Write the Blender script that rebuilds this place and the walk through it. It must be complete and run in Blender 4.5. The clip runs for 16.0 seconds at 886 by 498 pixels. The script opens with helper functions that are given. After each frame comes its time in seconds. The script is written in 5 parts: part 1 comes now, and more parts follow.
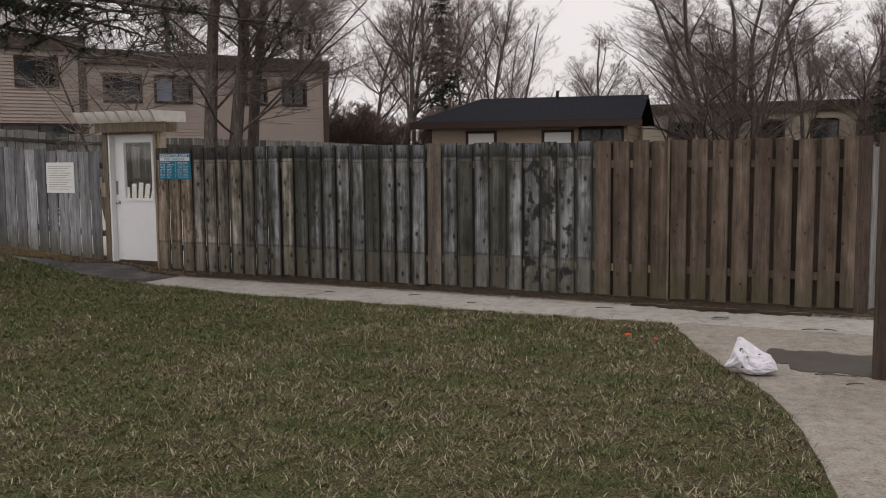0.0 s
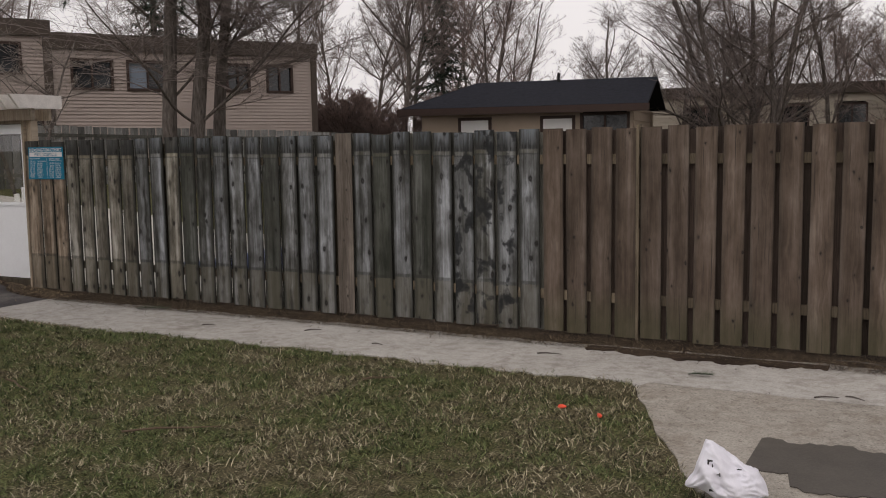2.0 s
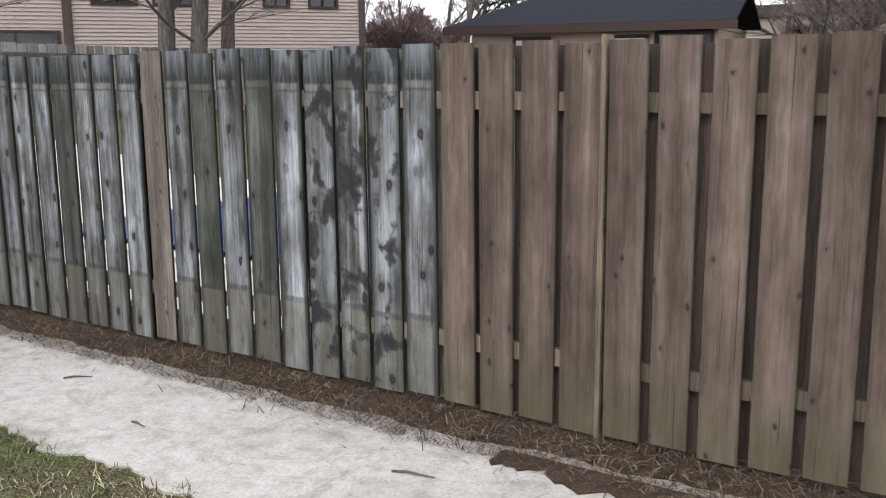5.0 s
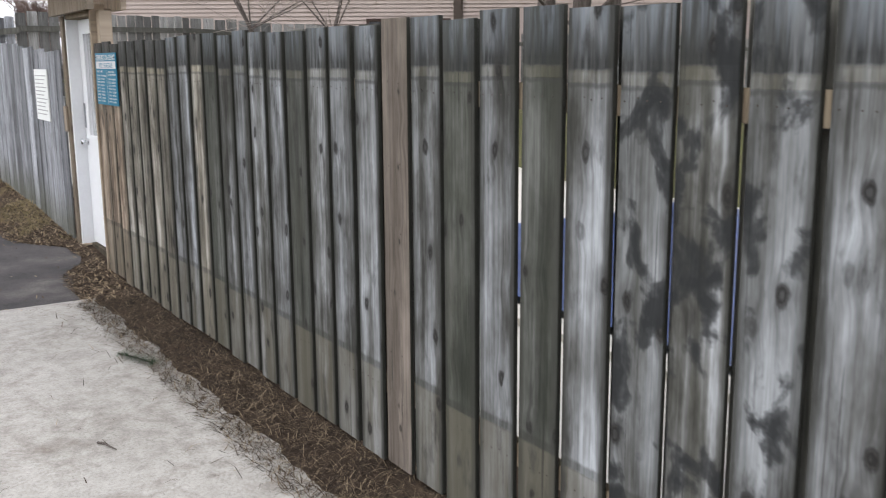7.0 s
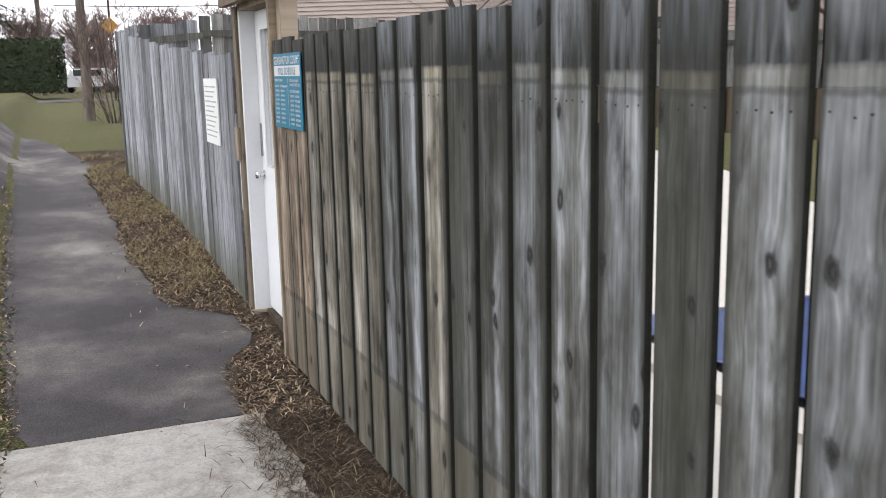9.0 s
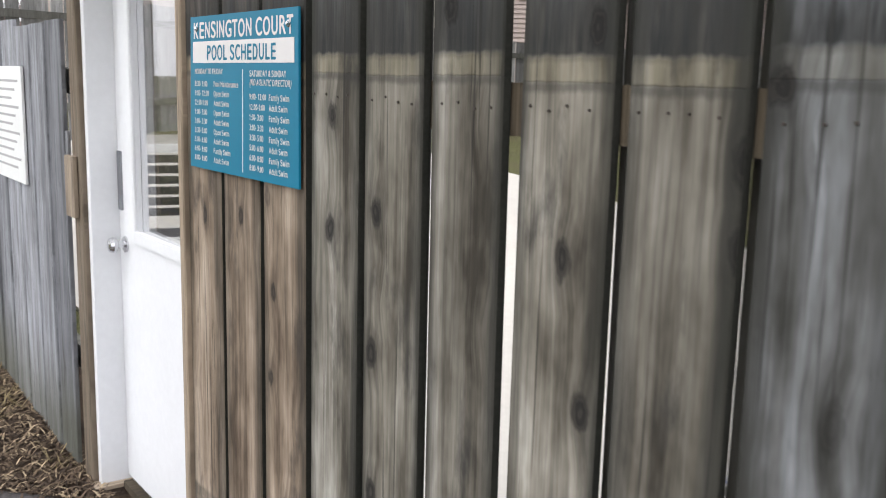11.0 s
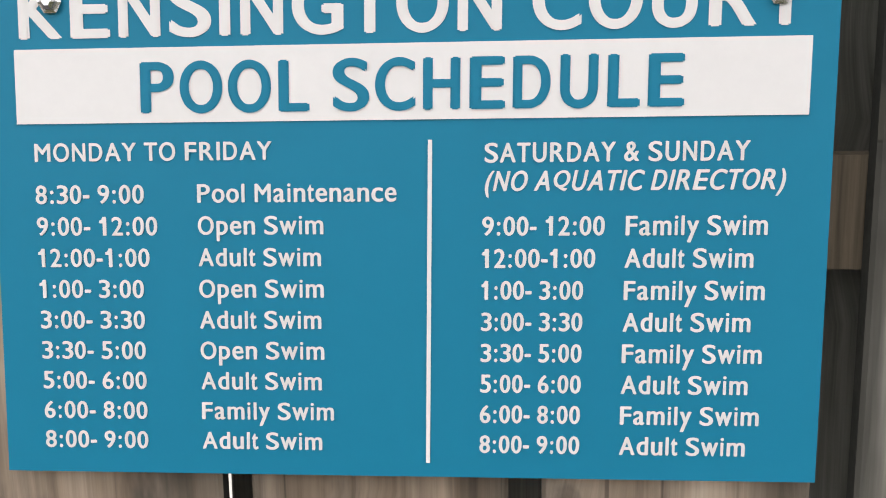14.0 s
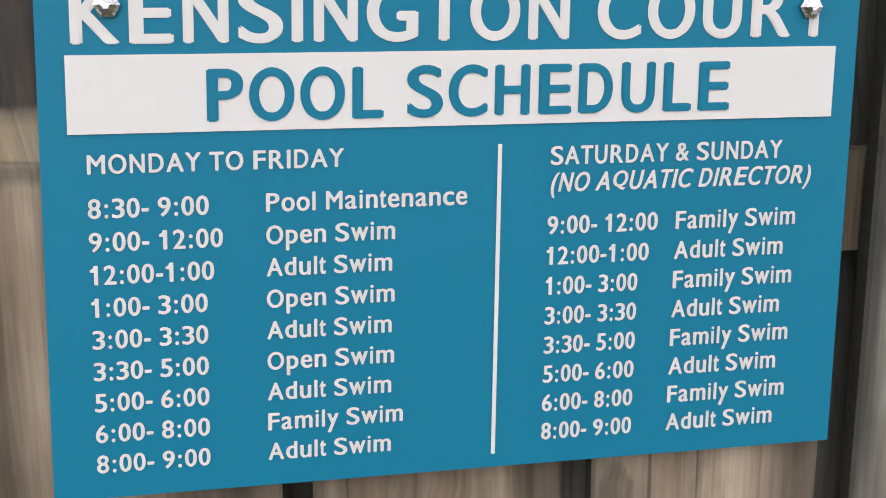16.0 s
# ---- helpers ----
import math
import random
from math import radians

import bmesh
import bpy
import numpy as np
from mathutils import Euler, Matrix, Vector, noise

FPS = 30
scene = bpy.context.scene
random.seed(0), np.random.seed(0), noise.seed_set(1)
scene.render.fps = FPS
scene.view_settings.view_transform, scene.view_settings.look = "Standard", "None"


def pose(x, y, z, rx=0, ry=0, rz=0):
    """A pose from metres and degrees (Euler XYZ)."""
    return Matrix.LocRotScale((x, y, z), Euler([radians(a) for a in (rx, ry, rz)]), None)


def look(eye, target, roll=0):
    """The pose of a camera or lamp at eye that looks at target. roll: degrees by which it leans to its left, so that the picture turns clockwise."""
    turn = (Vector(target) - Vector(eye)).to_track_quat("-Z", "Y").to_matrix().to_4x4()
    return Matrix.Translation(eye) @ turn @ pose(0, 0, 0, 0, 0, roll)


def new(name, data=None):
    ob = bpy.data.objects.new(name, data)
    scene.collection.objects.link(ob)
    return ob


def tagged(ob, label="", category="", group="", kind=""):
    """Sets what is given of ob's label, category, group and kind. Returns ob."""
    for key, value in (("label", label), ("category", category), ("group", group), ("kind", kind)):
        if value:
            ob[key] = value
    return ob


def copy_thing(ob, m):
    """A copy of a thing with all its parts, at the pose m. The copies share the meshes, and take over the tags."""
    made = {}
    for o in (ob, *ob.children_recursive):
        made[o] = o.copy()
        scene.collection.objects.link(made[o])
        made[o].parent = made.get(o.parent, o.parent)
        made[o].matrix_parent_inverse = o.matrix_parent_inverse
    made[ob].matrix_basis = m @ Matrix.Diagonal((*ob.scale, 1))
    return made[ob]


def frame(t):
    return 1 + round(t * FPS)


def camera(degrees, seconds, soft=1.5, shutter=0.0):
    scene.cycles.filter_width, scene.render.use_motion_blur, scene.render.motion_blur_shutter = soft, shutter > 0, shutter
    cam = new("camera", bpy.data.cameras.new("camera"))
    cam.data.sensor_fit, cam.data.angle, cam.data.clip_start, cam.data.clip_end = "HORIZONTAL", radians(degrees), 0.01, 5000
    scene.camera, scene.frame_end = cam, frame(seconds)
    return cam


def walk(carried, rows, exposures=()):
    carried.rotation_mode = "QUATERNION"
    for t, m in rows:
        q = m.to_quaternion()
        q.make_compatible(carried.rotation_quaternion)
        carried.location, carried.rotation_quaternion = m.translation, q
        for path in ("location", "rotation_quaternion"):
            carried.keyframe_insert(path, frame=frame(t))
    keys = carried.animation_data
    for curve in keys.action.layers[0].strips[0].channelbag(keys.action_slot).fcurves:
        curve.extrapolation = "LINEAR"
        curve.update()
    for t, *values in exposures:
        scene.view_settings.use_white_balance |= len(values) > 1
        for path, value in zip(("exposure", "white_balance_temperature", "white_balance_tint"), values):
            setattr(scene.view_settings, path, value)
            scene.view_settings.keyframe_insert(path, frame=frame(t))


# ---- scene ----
cam = camera(49.7, 16.0, soft=1.0, shutter=0.15)
METRES, EYE, TILT, LEAN, TURN = 17.0, 1.49, 0.0, 0.0, 26.4
PATH = [
    (0, (0.184, -0.573, 1.695), (-0.708, 1.207, 1.502), -0.5),
    (0.5, (0.135, 0.241, 1.663), (-0.8, 1.999, 1.47), -0.6),
    (1, (0.056, 0.915, 1.668), (-0.895, 2.664, 1.475), -0.7),
    (1.5, (0.03, 1.622, 1.718), (-0.926, 3.367, 1.516), -0.8),
    (2, (-0.031, 2.352, 1.738), (-0.967, 4.106, 1.52), -0.9),
    (2.5, (-0.072, 3.032, 1.701), (-0.973, 4.802, 1.464), -0.8),
    (3, (-0.063, 3.729, 1.709), (-0.94, 5.506, 1.437), -1.1),
    (3.2, (-0.109, 4.032, 1.68), (-0.97, 5.815, 1.399), -0.8),
    (5.3, (-0.766, 6.788, 1.746), (-1.94, 8.359, 1.356), -0.5),
    (5.5, (-0.885, 7.044, 1.743), (-2.118, 8.569, 1.35), -0.4),
    (6, (-1.209, 7.606, 1.742), (-2.587, 8.996, 1.333), -0.5),
    (6.5, (-1.659, 8.102, 1.691), (-3.182, 9.337, 1.295), -0.1),
    (7, (-2.187, 8.479, 1.698), (-3.835, 9.544, 1.313), -0.4),
    (7.5, (-2.801, 8.865, 1.683), (-4.571, 9.735, 1.349), -0.9),
    (8, (-3.489, 9.063, 1.681), (-5.32, 9.803, 1.371), -1.0),
    (8.2, (-3.732, 9.115, 1.701), (-5.575, 9.814, 1.363), -1.7),
    (10.3, (-6.566, 9.231, 1.587), (-8.289, 10.172, 1.206), 1.7),
    (10.5, (-6.867, 9.293, 1.58), (-8.56, 10.292, 1.213), 1.9),
    (11, (-7.545, 9.363, 1.628), (-9.134, 10.528, 1.284), 1.4),
    (11.5, (-8.199, 9.462, 1.66), (-9.641, 10.812, 1.364), 0.8),
    (12, (-8.705, 9.526, 1.659), (-9.935, 11.084, 1.421), -0.0),
    (12.5, (-9.066, 9.614, 1.673), (-10.091, 11.315, 1.429), -1.1),
    (13, (-9.347, 9.632, 1.681), (-9.995, 11.497, 1.359), -1.0),
    (13.5, (-9.518, 9.65, 1.682), (-9.869, 11.583, 1.309), -0.9),
    (14, (-9.616, 9.644, 1.689), (-9.765, 11.608, 1.339), -0.9),
    (14.5, (-9.717, 9.63, 1.699), (-9.641, 11.597, 1.343), -0.9),
    (15, (-9.811, 9.632, 1.714), (-9.522, 11.572, 1.323), -0.5),
    (15.5, (-9.824, 9.633, 1.719), (-9.526, 11.568, 1.31), -0.6),
    (16, (-9.83, 9.635, 1.715), (-9.522, 11.568, 1.308), -0.7),
]
EXPOSURES = [(0, -0.4, 6950, 13), (1.5, -0.38, 6950, 13), (2.5, -0.34, 6950, 12), (3.0, -0.08, 6950, 11), (3.2, 0.03, 6900, 11), (5.3, 0.95, 6250, 9), (6.3, 0.84, 6300, 9), (8.2, 0.84, 6400, 9), (10.3, 1.02, 6400, 9), (11.4, 1.05, 6450, 9), (12.1, 0.78, 6450, 9), (12.6, 0.8, 6500, 10), (13.2, 1.02, 6550, 10), (14, 1.08, 6600, 10), (16, 0.98, 6500, 10)]
walk(cam, [(t, look(eye, target, roll)) for t, eye, target, roll in PATH], EXPOSURES)

# ---- world and light ----
world = bpy.data.worlds.new("overcast")
scene.world = world
world.use_nodes = True
wn, wl = world.node_tree.nodes, world.node_tree.links
wn.clear()
sky = wn.new("ShaderNodeTexSky")
sky.sky_type = "NISHITA"
sky.sun_disc = False
sky.sun_elevation, sky.sun_rotation = radians(38), radians(200)
sky.air_density, sky.dust_density = 1.0, 3.0
grey = wn.new("ShaderNodeHueSaturation")
grey.inputs["Saturation"].default_value = 0.12
veil = wn.new("ShaderNodeMixRGB")
veil.inputs[0].default_value = 0.65
veil.inputs[2].default_value = (11.5, 11.4, 12.0, 1)
back = wn.new("ShaderNodeBackground")
back.inputs[1].default_value = 0.12
wout = wn.new("ShaderNodeOutputWorld")
wl.new(sky.outputs[0], grey.inputs["Color"])
wl.new(grey.outputs[0], veil.inputs[1])
wl.new(veil.outputs[0], back.inputs[0])
wl.new(back.outputs[0], wout.inputs[0])
sun = new("sun", bpy.data.lights.new("sun", "SUN"))
sun.data.energy, sun.data.angle, sun.data.color = 0.5, radians(25), (1.0, 0.96, 0.9)
sun.matrix_world = look((0, 0, 40), (-10, 30, 0))

# ---- materials ----
class Mat:
    """A small wrapper for building node materials."""

    def __init__(self, name, rough=0.8, metal=0.0, spec=0.3):
        self.m = bpy.data.materials.new(name)
        self.m.use_nodes = True
        self.n, self.l = self.m.node_tree.nodes, self.m.node_tree.links
        self.b = self.n["Principled BSDF"]
        self.b.inputs["Roughness"].default_value = rough
        self.b.inputs["Metallic"].default_value = metal
        self.b.inputs["Specular IOR Level"].default_value = spec

    def put(self, socket, value):
        if isinstance(value, bpy.types.NodeSocket):
            self.l.new(value, socket)
        else:
            socket.default_value = value

    def node(self, kind, **inputs):
        nd = self.n.new(kind)
        for k, v in inputs.items():
            self.put(nd.inputs[int(k[1:]) if k[0] == "i" and k[1:].isdigit() else k.replace("_", " ")], v)
        return nd

    def coords(self, scale=(1, 1, 1), shift=0.0, kind="Object"):
        """Coordinates, scaled, moved along by a random amount for each object."""
        tc = self.n.new("ShaderNodeTexCoord")
        out = tc.outputs[kind]
        if shift:
            info = self.n.new("ShaderNodeObjectInfo")
            far = self.node("ShaderNodeVectorMath", i0=info.outputs["Random"], i1=(shift, shift * 1.7, shift * 2.3))
            far.operation = "MULTIPLY"
            add = self.node("ShaderNodeVectorMath", i0=out, i1=far.outputs[0])
            out = add.outputs[0]
        mp = self.node("ShaderNodeVectorMath", i0=out, i1=scale)
        mp.operation = "MULTIPLY"
        return mp.outputs[0]

    def noise(self, vec, scale=5.0, detail=4.0, rough=0.6, twist=0.0):
        return self.node("ShaderNodeTexNoise", Vector=vec, Scale=scale, Detail=detail, Roughness=rough, Distortion=twist).outputs["Fac"]

    def ramp(self, fac, *stops):
        nd = self.node("ShaderNodeValToRGB", Fac=fac)
        e = nd.color_ramp.elements
        while len(e) < len(stops):
            e.new(0.5)
        for el, (p, c) in zip(e, stops):
            el.position = p
            el.color = (*c, 1) if isinstance(c, tuple) else (c, c, c, 1)
        return nd.outputs[0]

    def mix(self, fac, a, b, how="MIX"):
        nd = self.n.new("ShaderNodeMixRGB")
        nd.blend_type = how
        for s, v in zip(nd.inputs, (fac, a, b)):
            self.put(s, (*v, 1) if isinstance(v, tuple) and len(v) == 3 else v)
        return nd.outputs[0]

    def math(self, how, a, b=0.0, c=0.0):
        nd = self.node("ShaderNodeMath", i0=a, i1=b, i2=c)
        nd.operation = how
        return nd.outputs[0]

    def color(self, value):
        self.put(self.b.inputs["Base Color"], (*value, 1) if isinstance(value, tuple) else value)
        return self

    def bump(self, height, strength=0.3, distance=0.01):
        nd = self.node("ShaderNodeBump", Height=height, Strength=strength, Distance=distance)
        self.l.new(nd.outputs[0], self.b.inputs["Normal"])
        return self


def plain(name, col, rough=0.6, metal=0.0, vary=0.15, size=6.0, bump=0.1, spec=0.3):
    """A single-coloured surface with grime at two scales."""
    k = Mat(name, rough, metal, spec)
    v = k.coords()
    a = k.noise(v, size, 3)
    b = k.noise(v, size * 14, 3)
    f = k.ramp(k.mix(0.5, a, b), (0.3, 1 - vary), (0.7, 1 + vary * 0.6))
    k.color(k.mix(1.0, col, f, "MULTIPLY"))
    k.bump(b, bump, 0.004)
    return k.m


def band(k, z, low, high, soft):
    """1 between two heights, wavering softly at both edges."""
    up = k.node("ShaderNodeMapRange", Value=z, From_Min=low - soft, From_Max=low + soft)
    down = k.node("ShaderNodeMapRange", Value=z, From_Min=high - soft, From_Max=high + soft, To_Min=1.0, To_Max=0.0)
    return k.math("MULTIPLY", up.outputs[0], down.outputs[0])


def cells(k, scale, shift):
    """Scattered spots over a board's face."""
    q = k.node("ShaderNodeSeparateXYZ", Vector=k.coords(scale, shift))
    nd = k.n.new("ShaderNodeTexVoronoi")
    nd.voronoi_dimensions = "2D"
    k.l.new(k.node("ShaderNodeCombineXYZ", X=q.outputs["X"], Y=q.outputs["Z"]).outputs[0], nd.inputs["Vector"])
    nd.inputs["Scale"].default_value = 1.0
    return nd


def board_wood(name, streaks, knots, knot_size=0.5, marks=True, green=0.5, low=0.0, dapple=0.0, tone=(0.42, 1.35), grainy=0.75, rims=0.0, worn=0.72, strip_up=0.8):
    """Weathered softwood boards: long grain, streaks, knots, the marks of rails that once lay on them, and some painted
    shade.
    """
    k = Mat(name, 0.85, spec=0.2)
    warp = k.noise(k.coords((3, 0, 1.6), 31.0), 1.0, 2, 0.5)
    flat = k.coords((1, 0, 1), 31.0)
    # knots: the grain bends round them
    vor = cells(k, (5.6, 0, 3.4), 23.0)
    near = k.math("ADD", vor.outputs["Distance"], k.math("MULTIPLY", k.math("SUBTRACT", k.noise(k.coords((34, 0, 15), 5.0), 1.0, 5), 0.5), 0.2))
    sepf = k.node("ShaderNodeSeparateXYZ", Vector=flat)
    bend = k.math("MULTIPLY", k.ramp(vor.outputs["Distance"], (0.0, 1.0), (0.3, 0.0)), 0.018)
    gx = k.math("ADD", k.math("ADD", sepf.outputs["X"], bend), k.math("MULTIPLY", warp, 0.014))
    gv = k.node("ShaderNodeCombineXYZ", X=k.math("MULTIPLY", gx, 26.0), Y=0.0, Z=k.math("MULTIPLY", sepf.outputs["Z"], 0.8)).outputs[0]
    wide = k.noise(gv, 0.42, 4, 0.6)
    grain = k.noise(gv, 2.6, 4, 0.65)
    fine = k.noise(gv, 9.0, 3, 0.6)
    blotch = k.noise(k.coords((7, 0, 2.6), 19.0), 1.0, 4, 0.6)
    base = k.ramp(k.mix(0.45, wide, blotch), *streaks)
    base = k.mix(grainy, base, k.ramp(grain, (0.36, 0.5), (0.5, 1.0), (0.64, 1.25)), "MULTIPLY")
    base = k.mix(grainy * 0.4, base, k.ramp(fine, (0.38, 0.5), (0.58, 1.15)), "MULTIPLY")
    info = k.n.new("ShaderNodeObjectInfo")
    base = k.mix(1.0, base, k.ramp(info.outputs["Random"], (0.0, tone[0]), (0.5, 1.0), (1.0, tone[1])), "MULTIPLY")
    tc = k.n.new("ShaderNodeTexCoord")
    sep = k.node("ShaderNodeSeparateXYZ", Vector=tc.outputs["Object"])
    z = k.math("ADD", sep.outputs["Z"], k.math("MULTIPLY", k.math("SUBTRACT", k.noise(k.coords((40, 40, 9), 9.0), 1.0, 3), 0.5), 0.016))
    zs = k.math("ADD", sep.outputs["Z"], k.math("MULTIPLY", k.math("SUBTRACT", k.noise(k.coords((60, 0, 2), 7.0), 1.0, 2), 0.5), 0.006))
    if green:
        moss = k.ramp(k.noise(k.coords((6, 0, 1.1), 17.0), 1.6, 4), (0.45, 0.0), (0.72, green))
        base = k.mix(moss, base, (0.06, 0.06, 0.048))
    if marks:
        streak = k.noise(k.coords((46, 0, 3.5), 13.0), 1.0, 4)
        fade = k.node("ShaderNodeMapRange", Value=sep.outputs["Z"], From_Min=1.7, From_Max=1.85, To_Min=1.0, To_Max=worn).outputs[0]
        top = k.math("MULTIPLY", k.math("MULTIPLY", band(k, z, 1.672, 3.0, 0.008), fade), k.ramp(streak, (0.36, 0.45 if worn < 0.7 else 0.82), (0.6, 1.0)))
        drip = k.noise(k.coords((38, 0, 2.4), 29.0), 1.0, 4, 0.6)
        rise = k.node("ShaderNodeMapRange", Value=sep.outputs["Z"], From_Min=1.7, From_Max=1.83).outputs[0]
        bleached = k.math("MULTIPLY", k.math("MULTIPLY", rise, k.ramp(drip, (0.42, 0.15), (0.6, 1.0))), 1.0 - worn)
        base = k.mix(top, base, (0.026, 0.027, 0.027))
        base = k.mix(bleached, base, (0.17, 0.19, 0.215))
        strip = k.math("MULTIPLY", k.math("MULTIPLY", band(k, zs, 1.638, 2.0, 0.0012), band(k, z, 0.0, 1.674, 0.003)), k.ramp(streak, (0.3, strip_up * 0.3), (0.62, strip_up)))
        base = k.mix(strip, base, k.mix(0.6, k.mix(1.0, base, (1.5, 1.45, 1.2), "MULTIPLY"), (0.16, 0.144, 0.1)))
        # shadow line beneath the strip, painted into the base colour
        under = k.math("MULTIPLY", band(k, z, 1.624, 1.6375, 0.004), 0.5)
        base = k.mix(under, base, (0.04, 0.04, 0.036))
        foot = k.math("MULTIPLY", band(k, zs, -0.1, 0.445, 0.002), 0.55)
        base = k.mix(foot, base, (0.115, 0.105, 0.078))
        line = k.math("MULTIPLY", band(k, z, 0.443, 0.475, 0.006), k.ramp(streak, (0.3, 0.3), (0.7, 0.8)))
        base = k.mix(line, base, (0.035, 0.036, 0.03))
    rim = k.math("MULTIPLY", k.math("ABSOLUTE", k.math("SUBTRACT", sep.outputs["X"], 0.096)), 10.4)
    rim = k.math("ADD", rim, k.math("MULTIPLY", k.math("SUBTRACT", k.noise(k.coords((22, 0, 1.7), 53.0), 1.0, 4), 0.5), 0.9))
    # dark rims: weather stain, widened so that gap shade is painted in too
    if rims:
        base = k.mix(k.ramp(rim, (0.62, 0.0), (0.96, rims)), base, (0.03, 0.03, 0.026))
    if low:
        damp = k.math("MULTIPLY", band(k, z, -0.1, 0.3, 0.16), low)
        base = k.mix(damp, base, (0.075, 0.075, 0.04))
    odd = k.node("ShaderNodeSeparateColor", Color=vor.outputs["Color"]).outputs[0]
    strong = k.ramp(odd, (0.25, 0.0), (0.5, knots))
    ring = k.math("MULTIPLY", strong, k.ramp(near, (0.0, 0.8), (0.05 * knot_size, 1.0), (0.085 * knot_size, 0.85), (0.12 * knot_size, 0.3), (0.26 * knot_size, 0.0)))
    rings = k.node("ShaderNodeMath", i0=k.math("MULTIPLY", near, 110.0 / max(knot_size, 0.4)))
    rings.operation = "SINE"
    base = k.mix(ring, base, k.mix(k.ramp(rings.outputs[0], (0.2, 0.0), (0.9, 0.2)), (0.014, 0.013, 0.012), (0.06, 0.052, 0.045)))
    smear = k.noise(k.coords((10, 0, 3.4), 37.0), 1.0, 5, 0.62)
    base = k.mix(k.ramp(smear, (0.56, 0.0), (0.7, knots * (0.85 if marks else 0.2))), base, (0.03, 0.029, 0.027))
    crack = k.noise(k.coords((75, 0, 1.1), 61.0), 1.0, 3, 0.5)
    base = k.mix(k.ramp(crack, (0.64, 0.0), (0.68, 0.65)), base, (0.022, 0.021, 0.019))
    if dapple:
        wet = k.noise(k.coords((7.5, 0, 5.8), 43.0), 1.0, 4, 0.5, 0.3)
        blot = k.math("MULTIPLY", k.ramp(wet, (0.525, 0.0), (0.58, 0.8), (0.64, 1.0)), dapple)
        base = k.mix(blot, base, (0.02, 0.021, 0.022))
    k.color(base)
    rough_z = k.mix(0.4, grain, fine)
    if marks:
        rough_z = k.math("ADD", rough_z, k.math("MULTIPLY", strip, 1.2))
    k.bump(rough_z, 0.35, 0.005)
    return k.m


GREY = ((0.4, (0.03, 0.029, 0.025)), (0.46, (0.075, 0.075, 0.068)), (0.53, (0.16, 0.162, 0.16)), (0.61, (0.36, 0.374, 0.39)))
BROWN = ((0.38, (0.062, 0.045, 0.034)), (0.47, (0.1, 0.074, 0.057)), (0.55, (0.14, 0.107, 0.086)), (0.64, (0.21, 0.167, 0.138)))
TANGREY = ((0.4, (0.045, 0.039, 0.03)), (0.46, (0.12, 0.109, 0.088)), (0.53, (0.215, 0.199, 0.168)), (0.61, (0.37, 0.352, 0.313)))
PALE = ((0.34, (0.11, 0.112, 0.12)), (0.47, (0.225, 0.23, 0.248)), (0.62, (0.37, 0.385, 0.415)))
grey_wood = board_wood("weathered_grey_wood", GREY, 0.97, 0.85, rims=0.8, tone=(0.65, 1.2), grainy=0.6, worn=0.3, strip_up=0.35)
silver_wood = board_wood("silvered_streaky_wood", ((0.39, (0.036, 0.036, 0.032)), (0.46, (0.098, 0.099, 0.097)), (0.54, (0.2, 0.207, 0.215)), (0.63, (0.36, 0.378, 0.4))), 0.97, 0.95, green=0.25, rims=0.9, tone=(0.8, 1.2), grainy=0.55, worn=0.25, strip_up=0.35)
dark_grey_wood = board_wood("dark_mossy_wood", ((0.38, (0.024, 0.026, 0.02)), (0.46, (0.048, 0.051, 0.042)), (0.54, (0.085, 0.088, 0.078)), (0.63, (0.15, 0.153, 0.142))), 0.9, 0.7, green=0.6, rims=0.6, tone=(0.75, 1.15), grainy=0.6, worn=0.4, strip_up=0.4)
tan_grey_wood = board_wood("weathered_tan_wood", TANGREY, 0.97, 1.0, green=0.25, rims=0.85, grainy=0.55, tone=(0.85, 1.25), worn=0.85, strip_up=0.65)
warm_wood = board_wood("warm_weathered_wood", ((0.4, (0.08, 0.058, 0.041)), (0.46, (0.165, 0.126, 0.091)), (0.53, (0.275, 0.217, 0.164)), (0.61, (0.42, 0.345, 0.272))), 0.9, 0.7, green=0.1, rims=0.55, grainy=0.6, tone=(0.8, 1.15), worn=0.85)
dapple_wood = board_wood("blotched_silver_wood", ((0.39, (0.045, 0.045, 0.04)), (0.46, (0.1, 0.102, 0.1)), (0.54, (0.19, 0.197, 0.203)), (0.63, (0.33, 0.345, 0.36))), 0.97, 1.1, green=0.3, dapple=0.97, rims=0.5, tone=(0.9, 1.1), grainy=0.5, worn=0.25, strip_up=0.35)
dapple_dark_wood = board_wood("blotched_olive_wood", GREY, 0.97, 1.1, dapple=0.97, rims=0.5, tone=(0.9, 1.1), grainy=0.5, worn=0.3, strip_up=0.4)
brown_wood = board_wood("brown_wood", BROWN, 0.9, 0.4, marks=False, green=0.0, low=0.5, tone=(0.78, 1.18), grainy=0.35, rims=0.35)
post_wood = board_wood("pinkish_brown_wood", ((0.38, (0.085, 0.07, 0.058)), (0.5, (0.13, 0.109, 0.092)), (0.62, (0.2, 0.17, 0.146))), 0.8, 0.35, marks=False, green=0.0, grainy=0.6, tone=(0.95, 1.05))
pale_wood = board_wood("silvered_wood", PALE, 0.3, 0.3, marks=False, green=0.12, low=0.55)
rail_wood = board_wood("rail_wood", ((0.3, (0.09, 0.07, 0.05)), (0.5, (0.15, 0.12, 0.085)), (0.7, (0.22, 0.18, 0.13))), 0.3, 0.3, marks=False, green=0.1)
